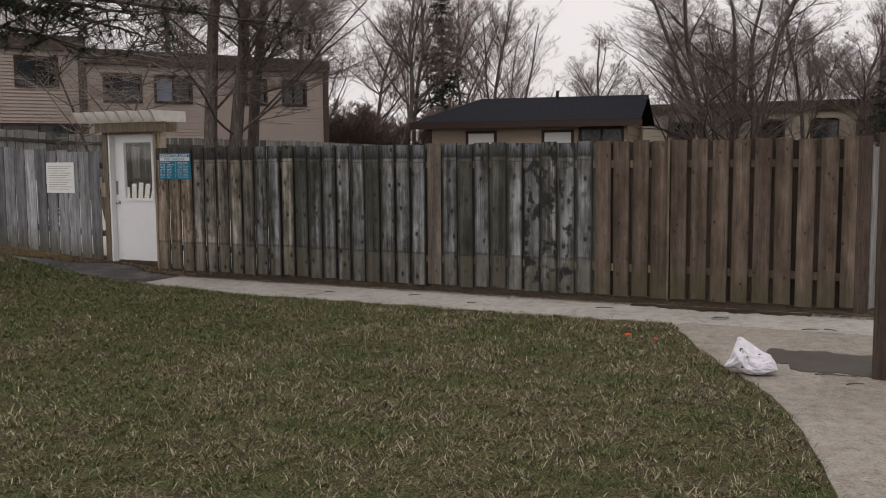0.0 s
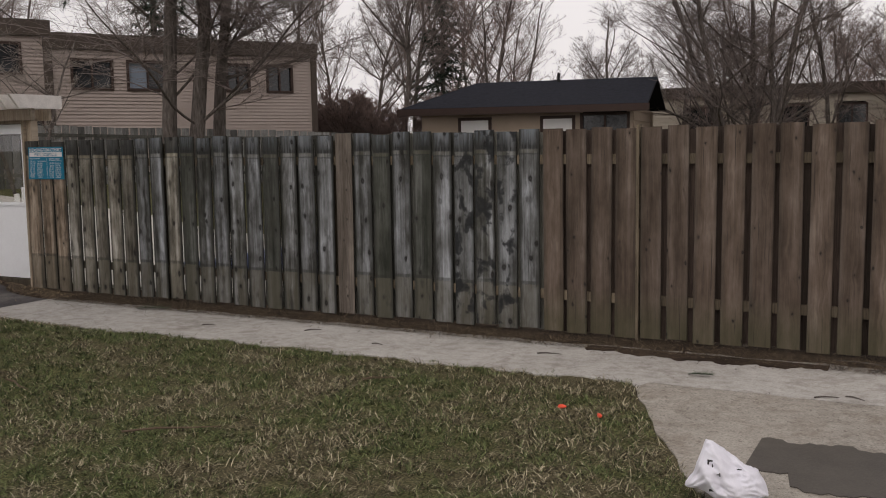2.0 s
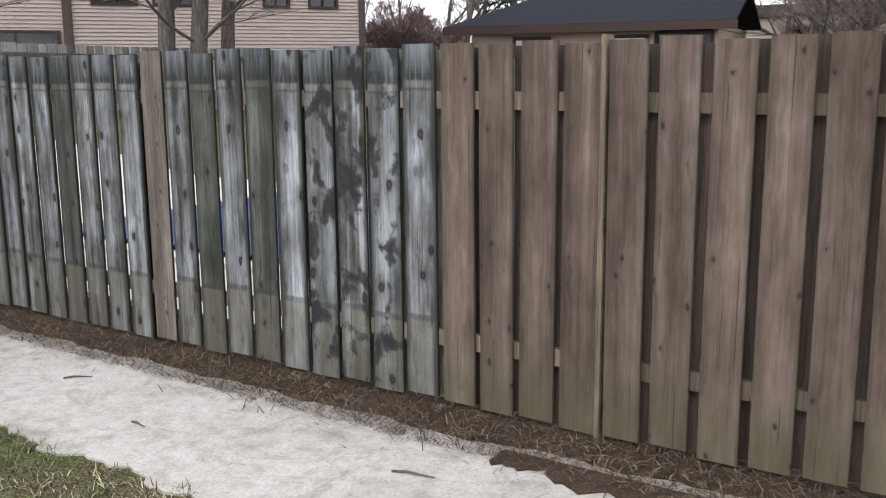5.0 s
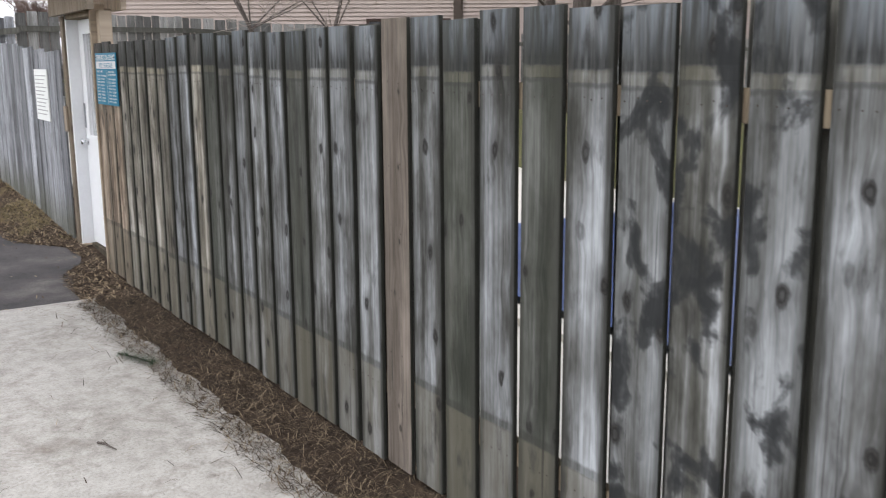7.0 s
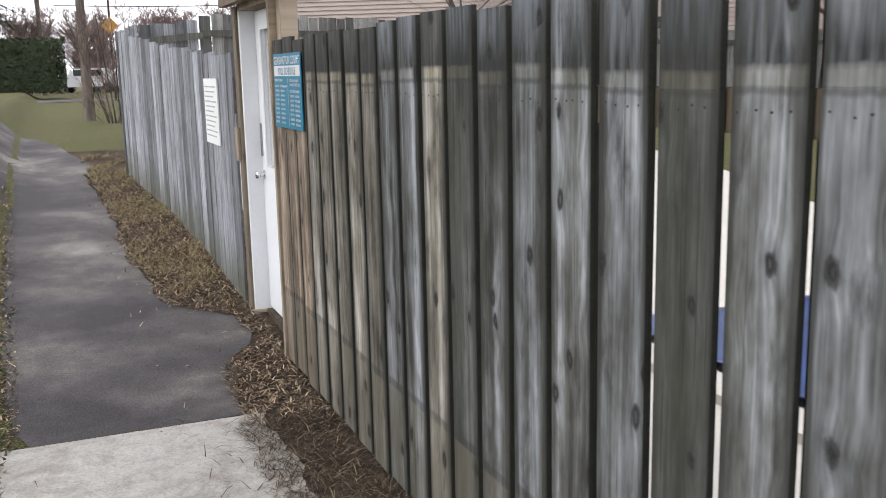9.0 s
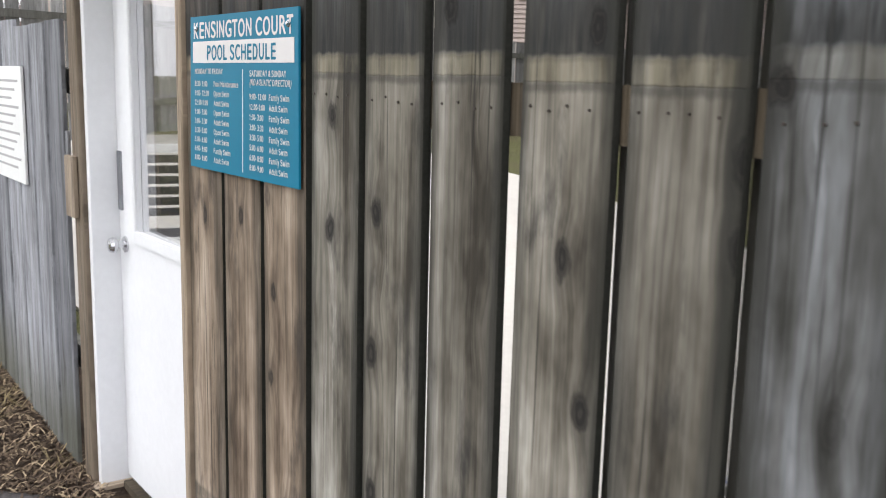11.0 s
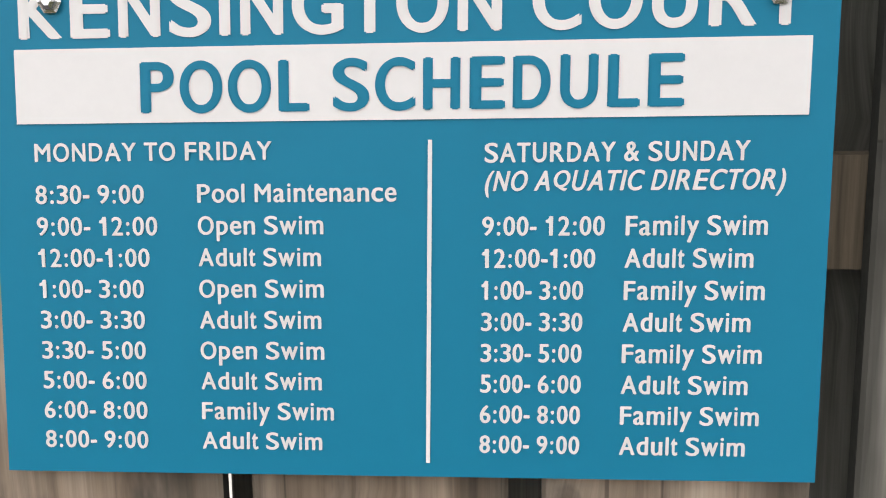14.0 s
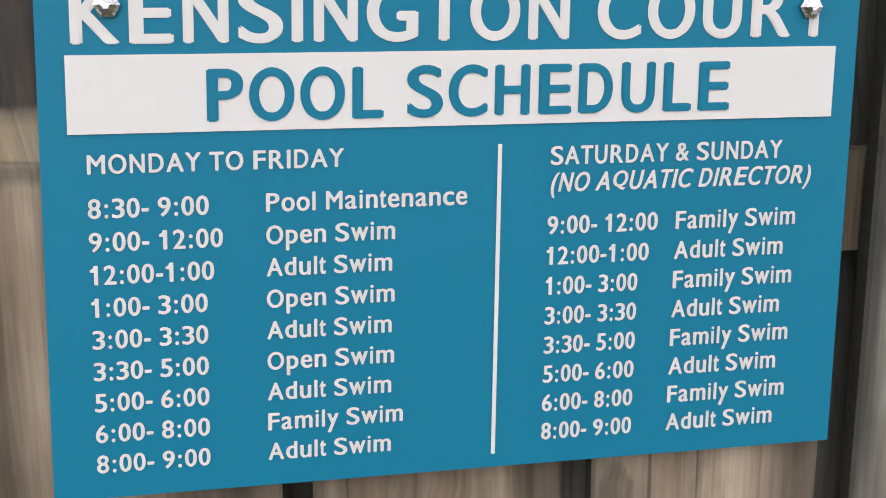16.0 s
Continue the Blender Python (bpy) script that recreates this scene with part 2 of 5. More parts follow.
tan_wood = board_wood("tan_trim_wood", ((0.3, (0.27, 0.21, 0.15)), (0.5, (0.36, 0.29, 0.22)), (0.7, (0.45, 0.38, 0.3))), 0.4, 0.2, marks=False, green=0.0)
dark_wood = board_wood("dark_stained_and_shaded_wood", ((0.3, (0.035, 0.025, 0.02)), (0.5, (0.06, 0.044, 0.036)), (0.7, (0.09, 0.068, 0.055))), 0.4, 0.3, marks=False, green=0.0)
olive_wood = board_wood("olive_grey_wood", ((0.3, (0.08, 0.08, 0.07)), (0.5, (0.14, 0.137, 0.12)), (0.7, (0.2, 0.2, 0.18))), 0.4, 0.3, marks=False, green=0.4)
far_wood = board_wood("grey_fence_wood", ((0.3, (0.14, 0.138, 0.13)), (0.5, (0.235, 0.232, 0.224)), (0.7, (0.34, 0.34, 0.335))), 0.4, 0.5, marks=False, green=0.25)
# board sides: mossy grime, made near-black to paint in the shade of the gaps
edge_wood = plain("moss_and_gap_shade_edge", (0.03, 0.03, 0.025), 0.95, vary=0.4, size=9)
white_wood = plain("peeling_white_paint", (0.7, 0.66, 0.62), 0.7, vary=0.3, size=9)

door_paint = plain("white_door_paint", (0.78, 0.79, 0.81), 0.45, vary=0.05, size=3, bump=0.03)
chrome = plain("brushed_steel", (0.62, 0.62, 0.64), 0.22, 1.0, 0.1, 20)
steel = plain("galvanised_steel", (0.3, 0.31, 0.33), 0.45, 0.8, 0.2, 30)
teal = plain("teal_sign_panel", (0.006, 0.165, 0.27), 0.5, vary=0.035, size=4, bump=0.015, spec=0.2)
sign_white = plain("white_sign_vinyl", (0.66, 0.645, 0.635), 0.5, vary=0.03, size=8, bump=0.01)
notice_white = plain("notice_board_white", (0.72, 0.73, 0.72), 0.5, vary=0.06)
notice_ink = plain("faded_ink", (0.36, 0.36, 0.36), 0.6)
plastic_white = plain("white_plastic", (0.78, 0.78, 0.75), 0.35, vary=0.06)
webbing = plain("dark_webbing", (0.035, 0.035, 0.035), 0.7)
bag_mat = plain("white_bag_plastic", (0.76, 0.75, 0.82), 0.4, vary=0.08, size=12, bump=0.25)
ink_mat = plain("black_print", (0.03, 0.03, 0.03), 0.5)
orange = plain("orange_plastic", (0.8, 0.1, 0.05), 0.45)
roof_mat = plain("asphalt_shingle", (0.02, 0.021, 0.028), 0.95, vary=0.45, size=8, bump=0.5, spec=0.1)
trim_brown = plain("dark_brown_trim", (0.045, 0.027, 0.022), 0.7, vary=0.2)
fascia = plain("brown_fascia", (0.075, 0.058, 0.048), 0.75, vary=0.25)
siding = plain("pinkish_beige_siding", (0.38, 0.315, 0.285), 0.6, vary=0.1, size=1.2, bump=0.1)
siding_shed = plain("tan_siding", (0.34, 0.265, 0.205), 0.7, vary=0.12, size=2)
siding_far = plain("beige_far_siding", (0.42, 0.37, 0.31), 0.7, vary=0.1, size=1)
# bluish reflection in a window pane, painted as a flat colour
pane_reflection = plain("painted_pane_reflection", (0.22, 0.26, 0.32), 0.8, vary=0.15)
glass_dark = plain("window_glass_dark", (0.015, 0.017, 0.02), 0.06, vary=0.1, spec=0.6)
bark = Mat("bark", 0.9, spec=0.15)
_v = bark.coords((9, 9, 1.6))
bark.color(bark.ramp(bark.noise(_v, 2.2, 5), (0.3, (0.05, 0.042, 0.038)), (0.55, (0.115, 0.098, 0.088)), (0.8, (0.2, 0.18, 0.165))))
bark.bump(bark.noise(_v, 3.0, 5), 0.7, 0.03)
bark = bark.m
twig_mat = plain("twig_bark", (0.19, 0.155, 0.145), 0.9, vary=0.35, size=1.0)
pale_twig = plain("pale_dry_twigs", (0.26, 0.225, 0.2), 0.9, vary=0.3, size=1.0)
red_twig = plain("reddish_twigs", (0.22, 0.16, 0.145), 0.9, vary=0.3, size=1.0)
needle_mat = plain("dark_needles", (0.027, 0.042, 0.027), 0.7, vary=0.45, size=1.5)
hedge_mat = plain("hedge_leaves", (0.035, 0.05, 0.022), 0.65, vary=0.5, size=4)
sprig_mat = plain("green_sprig", (0.06, 0.1, 0.05), 0.6, vary=0.3)
nail_rust = plain("rusty_nail", (0.05, 0.04, 0.034), 0.7)
straw = plain("brown_pine_litter", (0.115, 0.08, 0.054), 0.9, vary=0.5, size=7)
dry_grass = plain("dry_straw_grass", (0.27, 0.215, 0.115), 0.85, vary=0.5, size=9)
blue_cover = plain("blue_pool_cover", (0.035, 0.06, 0.16), 0.35, vary=0.5, size=3)
deck_mat = plain("pale_pool_deck", (0.5, 0.475, 0.43), 0.8, vary=0.1, size=2)
yellow = plain("yellow_paint", (0.6, 0.3, 0.03), 0.5)
silver = plain("silver_car_paint", (0.6, 0.61, 0.63), 0.3, 0.3, 0.05)
rubber = plain("tyre_rubber", (0.02, 0.02, 0.02), 0.8)

glass = Mat("door_glass", 0.02, spec=0.5)
glass.b.inputs["Transmission Weight"].default_value = 1.0
glass.b.inputs["IOR"].default_value = 1.45
glass = glass.m


def grass_ground():
    k = Mat("lawn_soil", 0.95, spec=0.1)
    v = k.coords()
    big = k.noise(v, 1.3, 4, 0.6)
    mid = k.noise(v, 4.0, 5, 0.7)
    fine = k.noise(v, 70.0, 4, 0.7)
    green = k.ramp(fine, (0.36, (0.016, 0.021, 0.008)), (0.52, (0.088, 0.092, 0.036)), (0.68, (0.22, 0.215, 0.1)))
    dead = k.ramp(fine, (0.36, (0.022, 0.018, 0.01)), (0.52, (0.1, 0.085, 0.05)), (0.68, (0.3, 0.26, 0.165)))
    west = k.node("ShaderNodeMapRange", Value=k.node("ShaderNodeSeparateXYZ", Vector=v).outputs["X"], From_Min=-7.0, From_Max=-2.5, To_Min=-0.035, To_Max=0.012).outputs[0]
    k.color(k.mix(k.ramp(k.math("ADD", k.mix(0.45, big, mid), west), (0.44, 0.12), (0.555, 0.9)), green, dead))
    k.bump(k.mix(0.5, mid, fine), 0.9, 0.03)
    return k.m


def blade_mat():
    k = Mat("grass_blades", 0.75, spec=0.2)
    geo = k.n.new("ShaderNodeNewGeometry")
    v = k.coords()
    big = k.noise(v, 1.3, 4, 0.6)
    mid = k.noise(v, 4.0, 5, 0.7)
    rnd = geo.outputs["Random Per Island"]
    green = k.ramp(rnd, (0.0, (0.014, 0.02, 0.007)), (0.5, (0.066, 0.09, 0.028)), (1.0, (0.2, 0.23, 0.1)))
    dead = k.ramp(rnd, (0.0, (0.02, 0.016, 0.01)), (0.4, (0.08, 0.065, 0.037)), (0.7, (0.22, 0.187, 0.113)), (1.0, (0.62, 0.55, 0.39)))
    west = k.node("ShaderNodeMapRange", Value=k.node("ShaderNodeSeparateXYZ", Vector=v).outputs["X"], From_Min=-7.0, From_Max=-2.5, To_Min=-0.035, To_Max=0.012).outputs[0]
    patch = k.ramp(k.math("ADD", k.mix(0.45, big, mid), west), (0.44, 0.12), (0.555, 0.9))
    pick = k.math("GREATER_THAN", patch, k.node("ShaderNodeTexWhiteNoise", Vector=rnd).outputs["Value"])
    k.color(k.mix(pick, green, dead))
    return k.m


def concrete_mat(name, dark=1.0, pits=1.0, warm=1.0):
    k = Mat(name, 0.9, spec=0.2)
    v = k.coords()
    a = k.noise(v, 1.3, 5, 0.65)
    b = k.noise(v, 9.0, 5, 0.7)
    c = k.noise(v, 65.0, 4, 0.75)
    col = k.ramp(k.mix(0.5, a, b), (0.33, (0.27 * dark, 0.25 * dark, 0.225 * dark)), (0.5, (0.42 * dark, 0.4 * dark, 0.37 * dark)), (0.68, (0.52 * dark, 0.5 * dark, 0.47 * dark)))
    col = k.mix(0.65 * pits, col, k.ramp(c, (0.3, 0.45), (0.5, 1.0), (0.75, 1.25)), "MULTIPLY")
    dirt = k.ramp(k.noise(v, 2.6, 6, 0.8, 0.5), (0.5, 0.0), (0.7, 0.6))
    col = k.mix(dirt, col, (0.15, 0.12, 0.095))
    pit = k.ramp(k.noise(v, 38.0, 3, 0.6), (0.6, 0.0), (0.68, 0.75 * max(0.0, pits - 0.6)))
    k.color(k.mix(1.0, k.mix(pit, col, (0.07, 0.058, 0.048)), (1.0, 1.0 / warm ** 0.4, 1.0 / warm), "MULTIPLY"))
    k.bump(k.mix(0.6, b, c), 0.55 * pits, 0.012)
    return k.m


def needle_litter(name="mixed_needle_litter", up=1.0):
    k = Mat(name, 0.85, spec=0.2)
    geo = k.n.new("ShaderNodeNewGeometry")
    k.color(k.ramp(geo.outputs["Random Per Island"], *((p, (r * up, g * up, b * up)) for p, r, g, b in ((0.0, 0.022, 0.016, 0.012), (0.45, 0.065, 0.046, 0.033), (0.8, 0.135, 0.1, 0.067), (1.0, 0.34, 0.27, 0.18)))))
    return k.m


litter_mat = needle_litter()
leaf_mat = needle_litter("dry_leaf_litter", 1.7)
ground_mat, blades = grass_ground(), blade_mat()
concrete = concrete_mat("worn_concrete", 0.98, 0.8)
rough_concrete = concrete_mat("rough_concrete", 0.8, 1.3, 1.1)
damp_mat = plain("damp_concrete", (0.085, 0.075, 0.065), 0.55, vary=0.3, size=5, bump=0.3)
asphalt = Mat("asphalt", 0.85, spec=0.25)
_v = asphalt.coords()
asphalt.color(asphalt.mix(0.7, asphalt.ramp(asphalt.noise(_v, 1.1, 5), (0.38, (0.052, 0.048, 0.05)), (0.52, (0.088, 0.08, 0.08)), (0.62, (0.15, 0.137, 0.13)), (0.72, (0.24, 0.225, 0.21))), asphalt.ramp(asphalt.noise(_v, 90, 3), (0.3, 0.5), (0.7, 1.4)), "MULTIPLY"))
asphalt.bump(asphalt.noise(_v, 110, 3), 0.6, 0.01)
asphalt = asphalt.m
litter_soil = Mat("needle_litter_soil", 0.95, spec=0.1)
_v = litter_soil.coords()
litter_soil.color(litter_soil.mix(0.8, litter_soil.ramp(litter_soil.noise(_v, 3, 5), (0.35, (0.04, 0.029, 0.022)), (0.65, (0.1, 0.072, 0.052))), litter_soil.ramp(litter_soil.noise(_v, 60, 4, 0.8), (0.3, 0.4), (0.7, 1.7)), "MULTIPLY"))
litter_soil.bump(litter_soil.noise(_v, 45, 5, 0.8), 1.0, 0.03)
litter_soil = litter_soil.m

# ---- mesh helpers ----
def box(bm, x0, x1, y0, y1, z0, z1, chamfer=0.0):
    """A box, its upright edges bevelled by chamfer."""
    c = min(chamfer, (x1 - x0) / 3, (y1 - y0) / 3)
    ring = [(x0, y0), (x1, y0), (x1, y1), (x0, y1)]
    if c > 0:
        ring = [(x0 + c, y0), (x1 - c, y0), (x1, y0 + c), (x1, y1 - c), (x1 - c, y1), (x0 + c, y1), (x0, y1 - c), (x0, y0 + c)]
    lo = [bm.verts.new((*p, z0)) for p in ring]
    hi = [bm.verts.new((*p, z1)) for p in ring]
    n = len(ring)
    for i in range(n):
        bm.faces.new((lo[i], lo[(i + 1) % n], hi[(i + 1) % n], hi[i]))
    bm.faces.new(lo[::-1])
    bm.faces.new(hi)
    return lo + hi


def boxes(*items, chamfer=0.0):
    bm = bmesh.new()
    for it in items:
        box(bm, *it, chamfer=chamfer)
    return bm


def mesh_of(name, bm, material):
    me = bpy.data.meshes.new(name)
    bm.normal_update()
    bm.to_mesh(me)
    bm.free()
    me.materials.append(material)
    return me


def part(name, bm, material, parent=None, label=""):
    """One mesh object from a bmesh, under its thing."""
    ob = new(name, mesh_of(name, bm, material))
    ob.parent = parent
    return tagged(ob, label)


def raw(name, verts, faces, material, parent=None, smooth=False):
    me = bpy.data.meshes.new(name)
    me.from_pydata([tuple(v) for v in verts], [], faces)
    me.materials.append(material)
    if smooth:
        me.polygons.foreach_set("use_smooth", [True] * len(me.polygons))
    ob = new(name, me)
    ob.parent = parent
    return ob


def thing(name, m=None, label="", category="", group="", kind=""):
    ob = new(name)
    ob.empty_display_size = 0.1
    if m is not None:
        ob.matrix_basis = m
    return tagged(ob, label, category, group, kind)


def tube(bm, pts, radii, sides=6):
    """A tapering round bar along points."""
    rings = []
    for i, p in enumerate(pts):
        a = Vector(pts[min(i + 1, len(pts) - 1)]) - Vector(pts[max(i - 1, 0)])
        q = a.to_track_quat("Z", "Y")
        rings.append([bm.verts.new(Vector(p) + q @ Vector((radii[i] * math.cos(2 * math.pi * j / sides), radii[i] * math.sin(2 * math.pi * j / sides), 0))) for j in range(sides)])
    for a, b in zip(rings, rings[1:]):
        for j in range(sides):
            bm.faces.new((a[j], a[(j + 1) % sides], b[(j + 1) % sides], b[j]))
    bm.faces.new(rings[0][::-1])
    bm.faces.new(rings[-1])


def smooth01(a, b, v):
    t = np.clip((v - a) / (b - a), 0, 1)
    return t * t * (3 - 2 * t)


def height(x, y):
    """The lie of the land: level by the fence, rising to the west, with a low bank in the lawn."""
    x, y = np.asarray(x, float), np.asarray(y, float)
    rise = 0.07 * np.clip(-9.5 - x, 0, 11.0)
    bank = (0.14 * smooth01(-5.5, -8.0, x) + 0.2 * smooth01(-8.0, -11.5, x)) * smooth01(8.85, 8.2, y) * smooth01(-3, 5, y)
    bumps = 0.012 * np.sin(x * 1.9 + 0.7 * y) * np.sin(y * 1.3 - 0.4 * x) * smooth01(8.8, 7.8, y)
    pool = smooth01(10.6, 11.5, y) * smooth01(-15.5, -11.5, x)
    return (rise + bank + bumps) * (1 - pool)

# ---- ground ----
def axis(*spans):
    out = []
    for a, b, n in spans:
        out += list(np.linspace(a, b, n, endpoint=False))
    return np.array(out + [spans[-1][1]])


def sheet(name, xs, ys, lift, material):
    """A grid that lies on the land."""
    gx, gy = np.meshgrid(xs, ys, indexing="ij")
    gz = height(gx, gy) + lift
    v = np.stack([gx, gy, gz], -1).reshape(-1, 3)
    n = len(ys)
    f = [(i * n + j, (i + 1) * n + j, (i + 1) * n + j + 1, i * n + j + 1) for i in range(len(xs) - 1) for j in range(n - 1)]
    return raw(name, v, f, material, smooth=True)


ground = sheet("ground", axis((-900, -130, 6), (-130, -30, 24), (-30, 6, 150), (6, 60, 12), (60, 900, 6)), axis((-900, -60, 6), (-60, -4, 14), (-4, 14, 90), (14, 60, 24), (60, 900, 8)), 0.0, ground_mat)
tagged(ground, "patchy early spring lawn of green and dead straw grass", "lawn", kind="structure")


def wob(x, s=1.0, seed=0.0):
    return s * (0.5 * math.sin(x * 7.3 + seed) + 0.3 * math.sin(x * 17.1 + 2 * seed) + 0.2 * math.sin(x * 41.7 + 3 * seed))


def drape(name, columns, lift, material, n=14, skirt=0.05):
    """A slab on the land, from columns (x, y near, y far), with edges that go down into it."""
    verts, faces = [], []
    for x, a, b in columns:
        for j in range(n + 1):
            y = a + (b - a) * j / n
            edge = j in (0, n)
            verts.append((x, y, float(height(x, y)) + lift))
        verts.append((x, a, float(height(x, a)) - skirt))
        verts.append((x, b, float(height(x, b)) - skirt))
    m = n + 3
    for i in range(len(columns) - 1):
        for j in range(n):
            faces.append((i * m + j, (i + 1) * m + j, (i + 1) * m + j + 1, i * m + j + 1))
        faces.append((i * m + n + 1, (i + 1) * m + n + 1, (i + 1) * m, i * m))
        faces.append((i * m + n, (i + 1) * m + n, (i + 1) * m + n + 2, i * m + n + 2))
    return raw(name, verts, faces, material)


def lawn_edge(x):
    """Where the lawn meets the concrete."""
    return float(np.interp(x, [-9.4, -8.3, -6.2, -3.2, -1.98, -1.9, -1.5, -0.8, -0.43, -0.12, 0.05, 0.3], [8.8, 8.74, 8.9, 8.9, 8.95, 8.7, 7.75, 6.5, 5.56, 4.39, 2.5, -3.0]))


cols = []
for x in np.linspace(-9.3, 0.02, 190):
    cols.append((x, 8.99 + wob(x, 0.012, 4.0) if x > -1.95 else lawn_edge(x) + wob(x, 0.07), 10.03 + wob(x, 0.035, 2.0) + (0.05 if x > -2.6 else 0)))
apron = drape("pavement", [(x, lawn_edge(x) + wob(x, 0.07), 8.982 + wob(x, 0.012, 4.0)) for x in np.linspace(-1.94, 0.02, 60)], 0.01, rough_concrete, 24)
tagged(apron, "rough grey concrete apron where the walk turns", "footpath", kind="structure")
path_a = drape("pavement", cols, 0.012, concrete)
tagged(path_a, "worn pale concrete footpath littered with pine needles", "footpath", kind="structure")
path_b = drape("pavement", [(x, -6.0, 7.1 + wob(x, 0.05)) for x in np.linspace(0.02, 3.0, 24)], 0.012, rough_concrete)
tagged(path_b, "rough pale concrete apron beside the lawn", "footpath", kind="structure")

def walk_sides(x):
    """Near and far edge of the asphalt, which widens to the gate."""
    near = float(np.interp(x, [-18, -15, -10.5, -9.6, -9.3], [8.5, 8.66, 8.8, 8.86, 8.95])) + wob(x, 0.025, 2.0)
    far = float(np.interp(x, [-18, -16.4, -14.5, -12.6, -11.3, -10.95, -10.45, -10.15, -9.3], [9.6, 9.52, 9.66, 9.68, 9.84, 10.22, 10.24, 10.02, 9.94])) + wob(x, 0.03, 5.0)
    return near, far


# the asphalt walk bends away beyond the fence
mid = [(-9.32, 9.36), (-12, 9.33), (-15, 9.25), (-18, 9.05), (-20, 8.7), (-22, 7.9), (-25, 6.2), (-30, 3.6)]
verts, faces = [], []
for i, (x, y) in enumerate([(np.interp(s, range(len(mid)), [p[0] for p in mid]), np.interp(s, range(len(mid)), [p[1] for p in mid])) for s in np.linspace(0, len(mid) - 1, 90)]):
    tx, ty = (0.0, 1.0) if x > -18 else (0.35, 0.94)
    for j in range(9):
        w = (j / 8 - 0.5) * (1.1 + wob(i * 0.13, 0.03)) 
        px, py = x + tx * w, y + ty * w
        if x > -18:
            near, far = walk_sides(x)
            px, py = x, near + (far - near) * j / 8
        verts.append((px, py, float(height(px, py)) + 0.008))
for i in range(89):
    for j in range(8):
        faces.append((i * 9 + j, i * 9 + j + 1, (i + 1) * 9 + j + 1, (i + 1) * 9 + j))
walk_path = raw("pavement", verts, faces, asphalt, smooth=True)
tagged(walk_path, "dark patched asphalt walk along the fence", "footpath", kind="structure")

soil = drape("soil", [(x, 9.96 + wob(x, 0.05, 1.0), 10.9) for x in np.linspace(-9.3, 1.5, 160)], 0.006, litter_soil)
tagged(soil, "strip of brown pine needle litter along the fence foot", "soil", kind="structure")
soil2 = drape("soil", [(x, float(np.interp(x, [-19, -16.4, -14.5, -12.6, -9.25], [9.3, 9.45, 9.6, 9.62, 9.7])) + wob(x, 0.05, 4.0), 10.75) for x in np.linspace(-19, -9.25, 120)], 0.004, litter_soil)
tagged(soil2, "brown needle litter beside the asphalt walk", "soil", kind="structure")
soil3 = drape("soil", [(x, 7.1, 10.0) for x in np.linspace(0.02, 4.0, 20)], 0.004, litter_soil)
tagged(soil3, "dark leaf litter past the fence corner", "soil", kind="structure")
stain = drape("pavement", [(x, 7.2 + wob(x * 2, 0.05) + (0.18 if x < -0.7 else 0), 7.95 + wob(x * 2, 0.06, 3.0)) for x in np.linspace(-0.95, -0.1, 24)], 0.016, damp_mat, 8, 0.0)
tagged(stain, "dark damp patch on the concrete", "footpath", kind="structure")


heap = drape("soil", [(x, 9.88 - 0.1 * math.sin((x + 2.7) / 1.9 * math.pi) + wob(x * 2.3, 0.07, 5.0), 10.0) for x in np.linspace(-2.7, -0.8, 60)], 0.02, litter_soil, 8, 0.0)
tagged(heap, "drift of dark needle litter spilt over the concrete", "soil", kind="structure")


def scatter(name, count, xr, yr, length, width, lift, material, lean, keep=None, seed=1, tuft=0):
    """Many thin blades, one mesh; with tuft, so many of them grow from each root."""
    rng = np.random.default_rng(seed)
    x, y = rng.uniform(*xr, count), rng.uniform(*yr, count)
    if tuft:
        root = np.arange(count) // tuft
        x, y = x[root] + rng.normal(0, 0.016, count), y[root] + rng.normal(0, 0.016, count)
    if keep is not None:
        k = keep(x, y)
        x, y = x[k], y[k]
    n = len(x)
    a = rng.uniform(0, 2 * np.pi, n)
    l = rng.uniform(*length, n)
    up = rng.uniform(*lean, n)
    z = height(x, y) + lift
    dx, dy = np.cos(a), np.sin(a)
    base = np.stack([x, y, z], -1)
    side = np.stack([-dy, dx, np.zeros(n)], -1) * (width * rng.uniform(0.6, 1.3, n))[:, None]
    tip = base + np.stack([dx * l * np.cos(up), dy * l * np.cos(up), l * np.sin(up)], -1)
    bend = base * 0.5 + tip * 0.5 + np.stack([np.zeros(n), np.zeros(n), l * 0.12], -1)
    v = np.stack([base - side, base + side, bend + side * 0.7, bend - side * 0.7, tip], 1).reshape(-1, 3)
    me = bpy.data.meshes.new(name)
    f = []
    for i in range(n):
        o = i * 5
        f.append((o, o + 1, o + 2, o + 3))
        f.append((o + 3, o + 2, o + 4))
    me.from_pydata(v.tolist(), [], f)
    me.materials.append(material)
    return new(name, me)


edge_x = np.linspace(-9.4, 0.3, 200)
edge_y = np.array([lawn_edge(x) for x in edge_x])


def on_lawn(x, y):
    lim = np.where(x < -9.3, 8.82, np.interp(x, edge_x, edge_y)) + 0.05 * np.sin(x * 9) * np.sin(x * 23)
    return y < lim


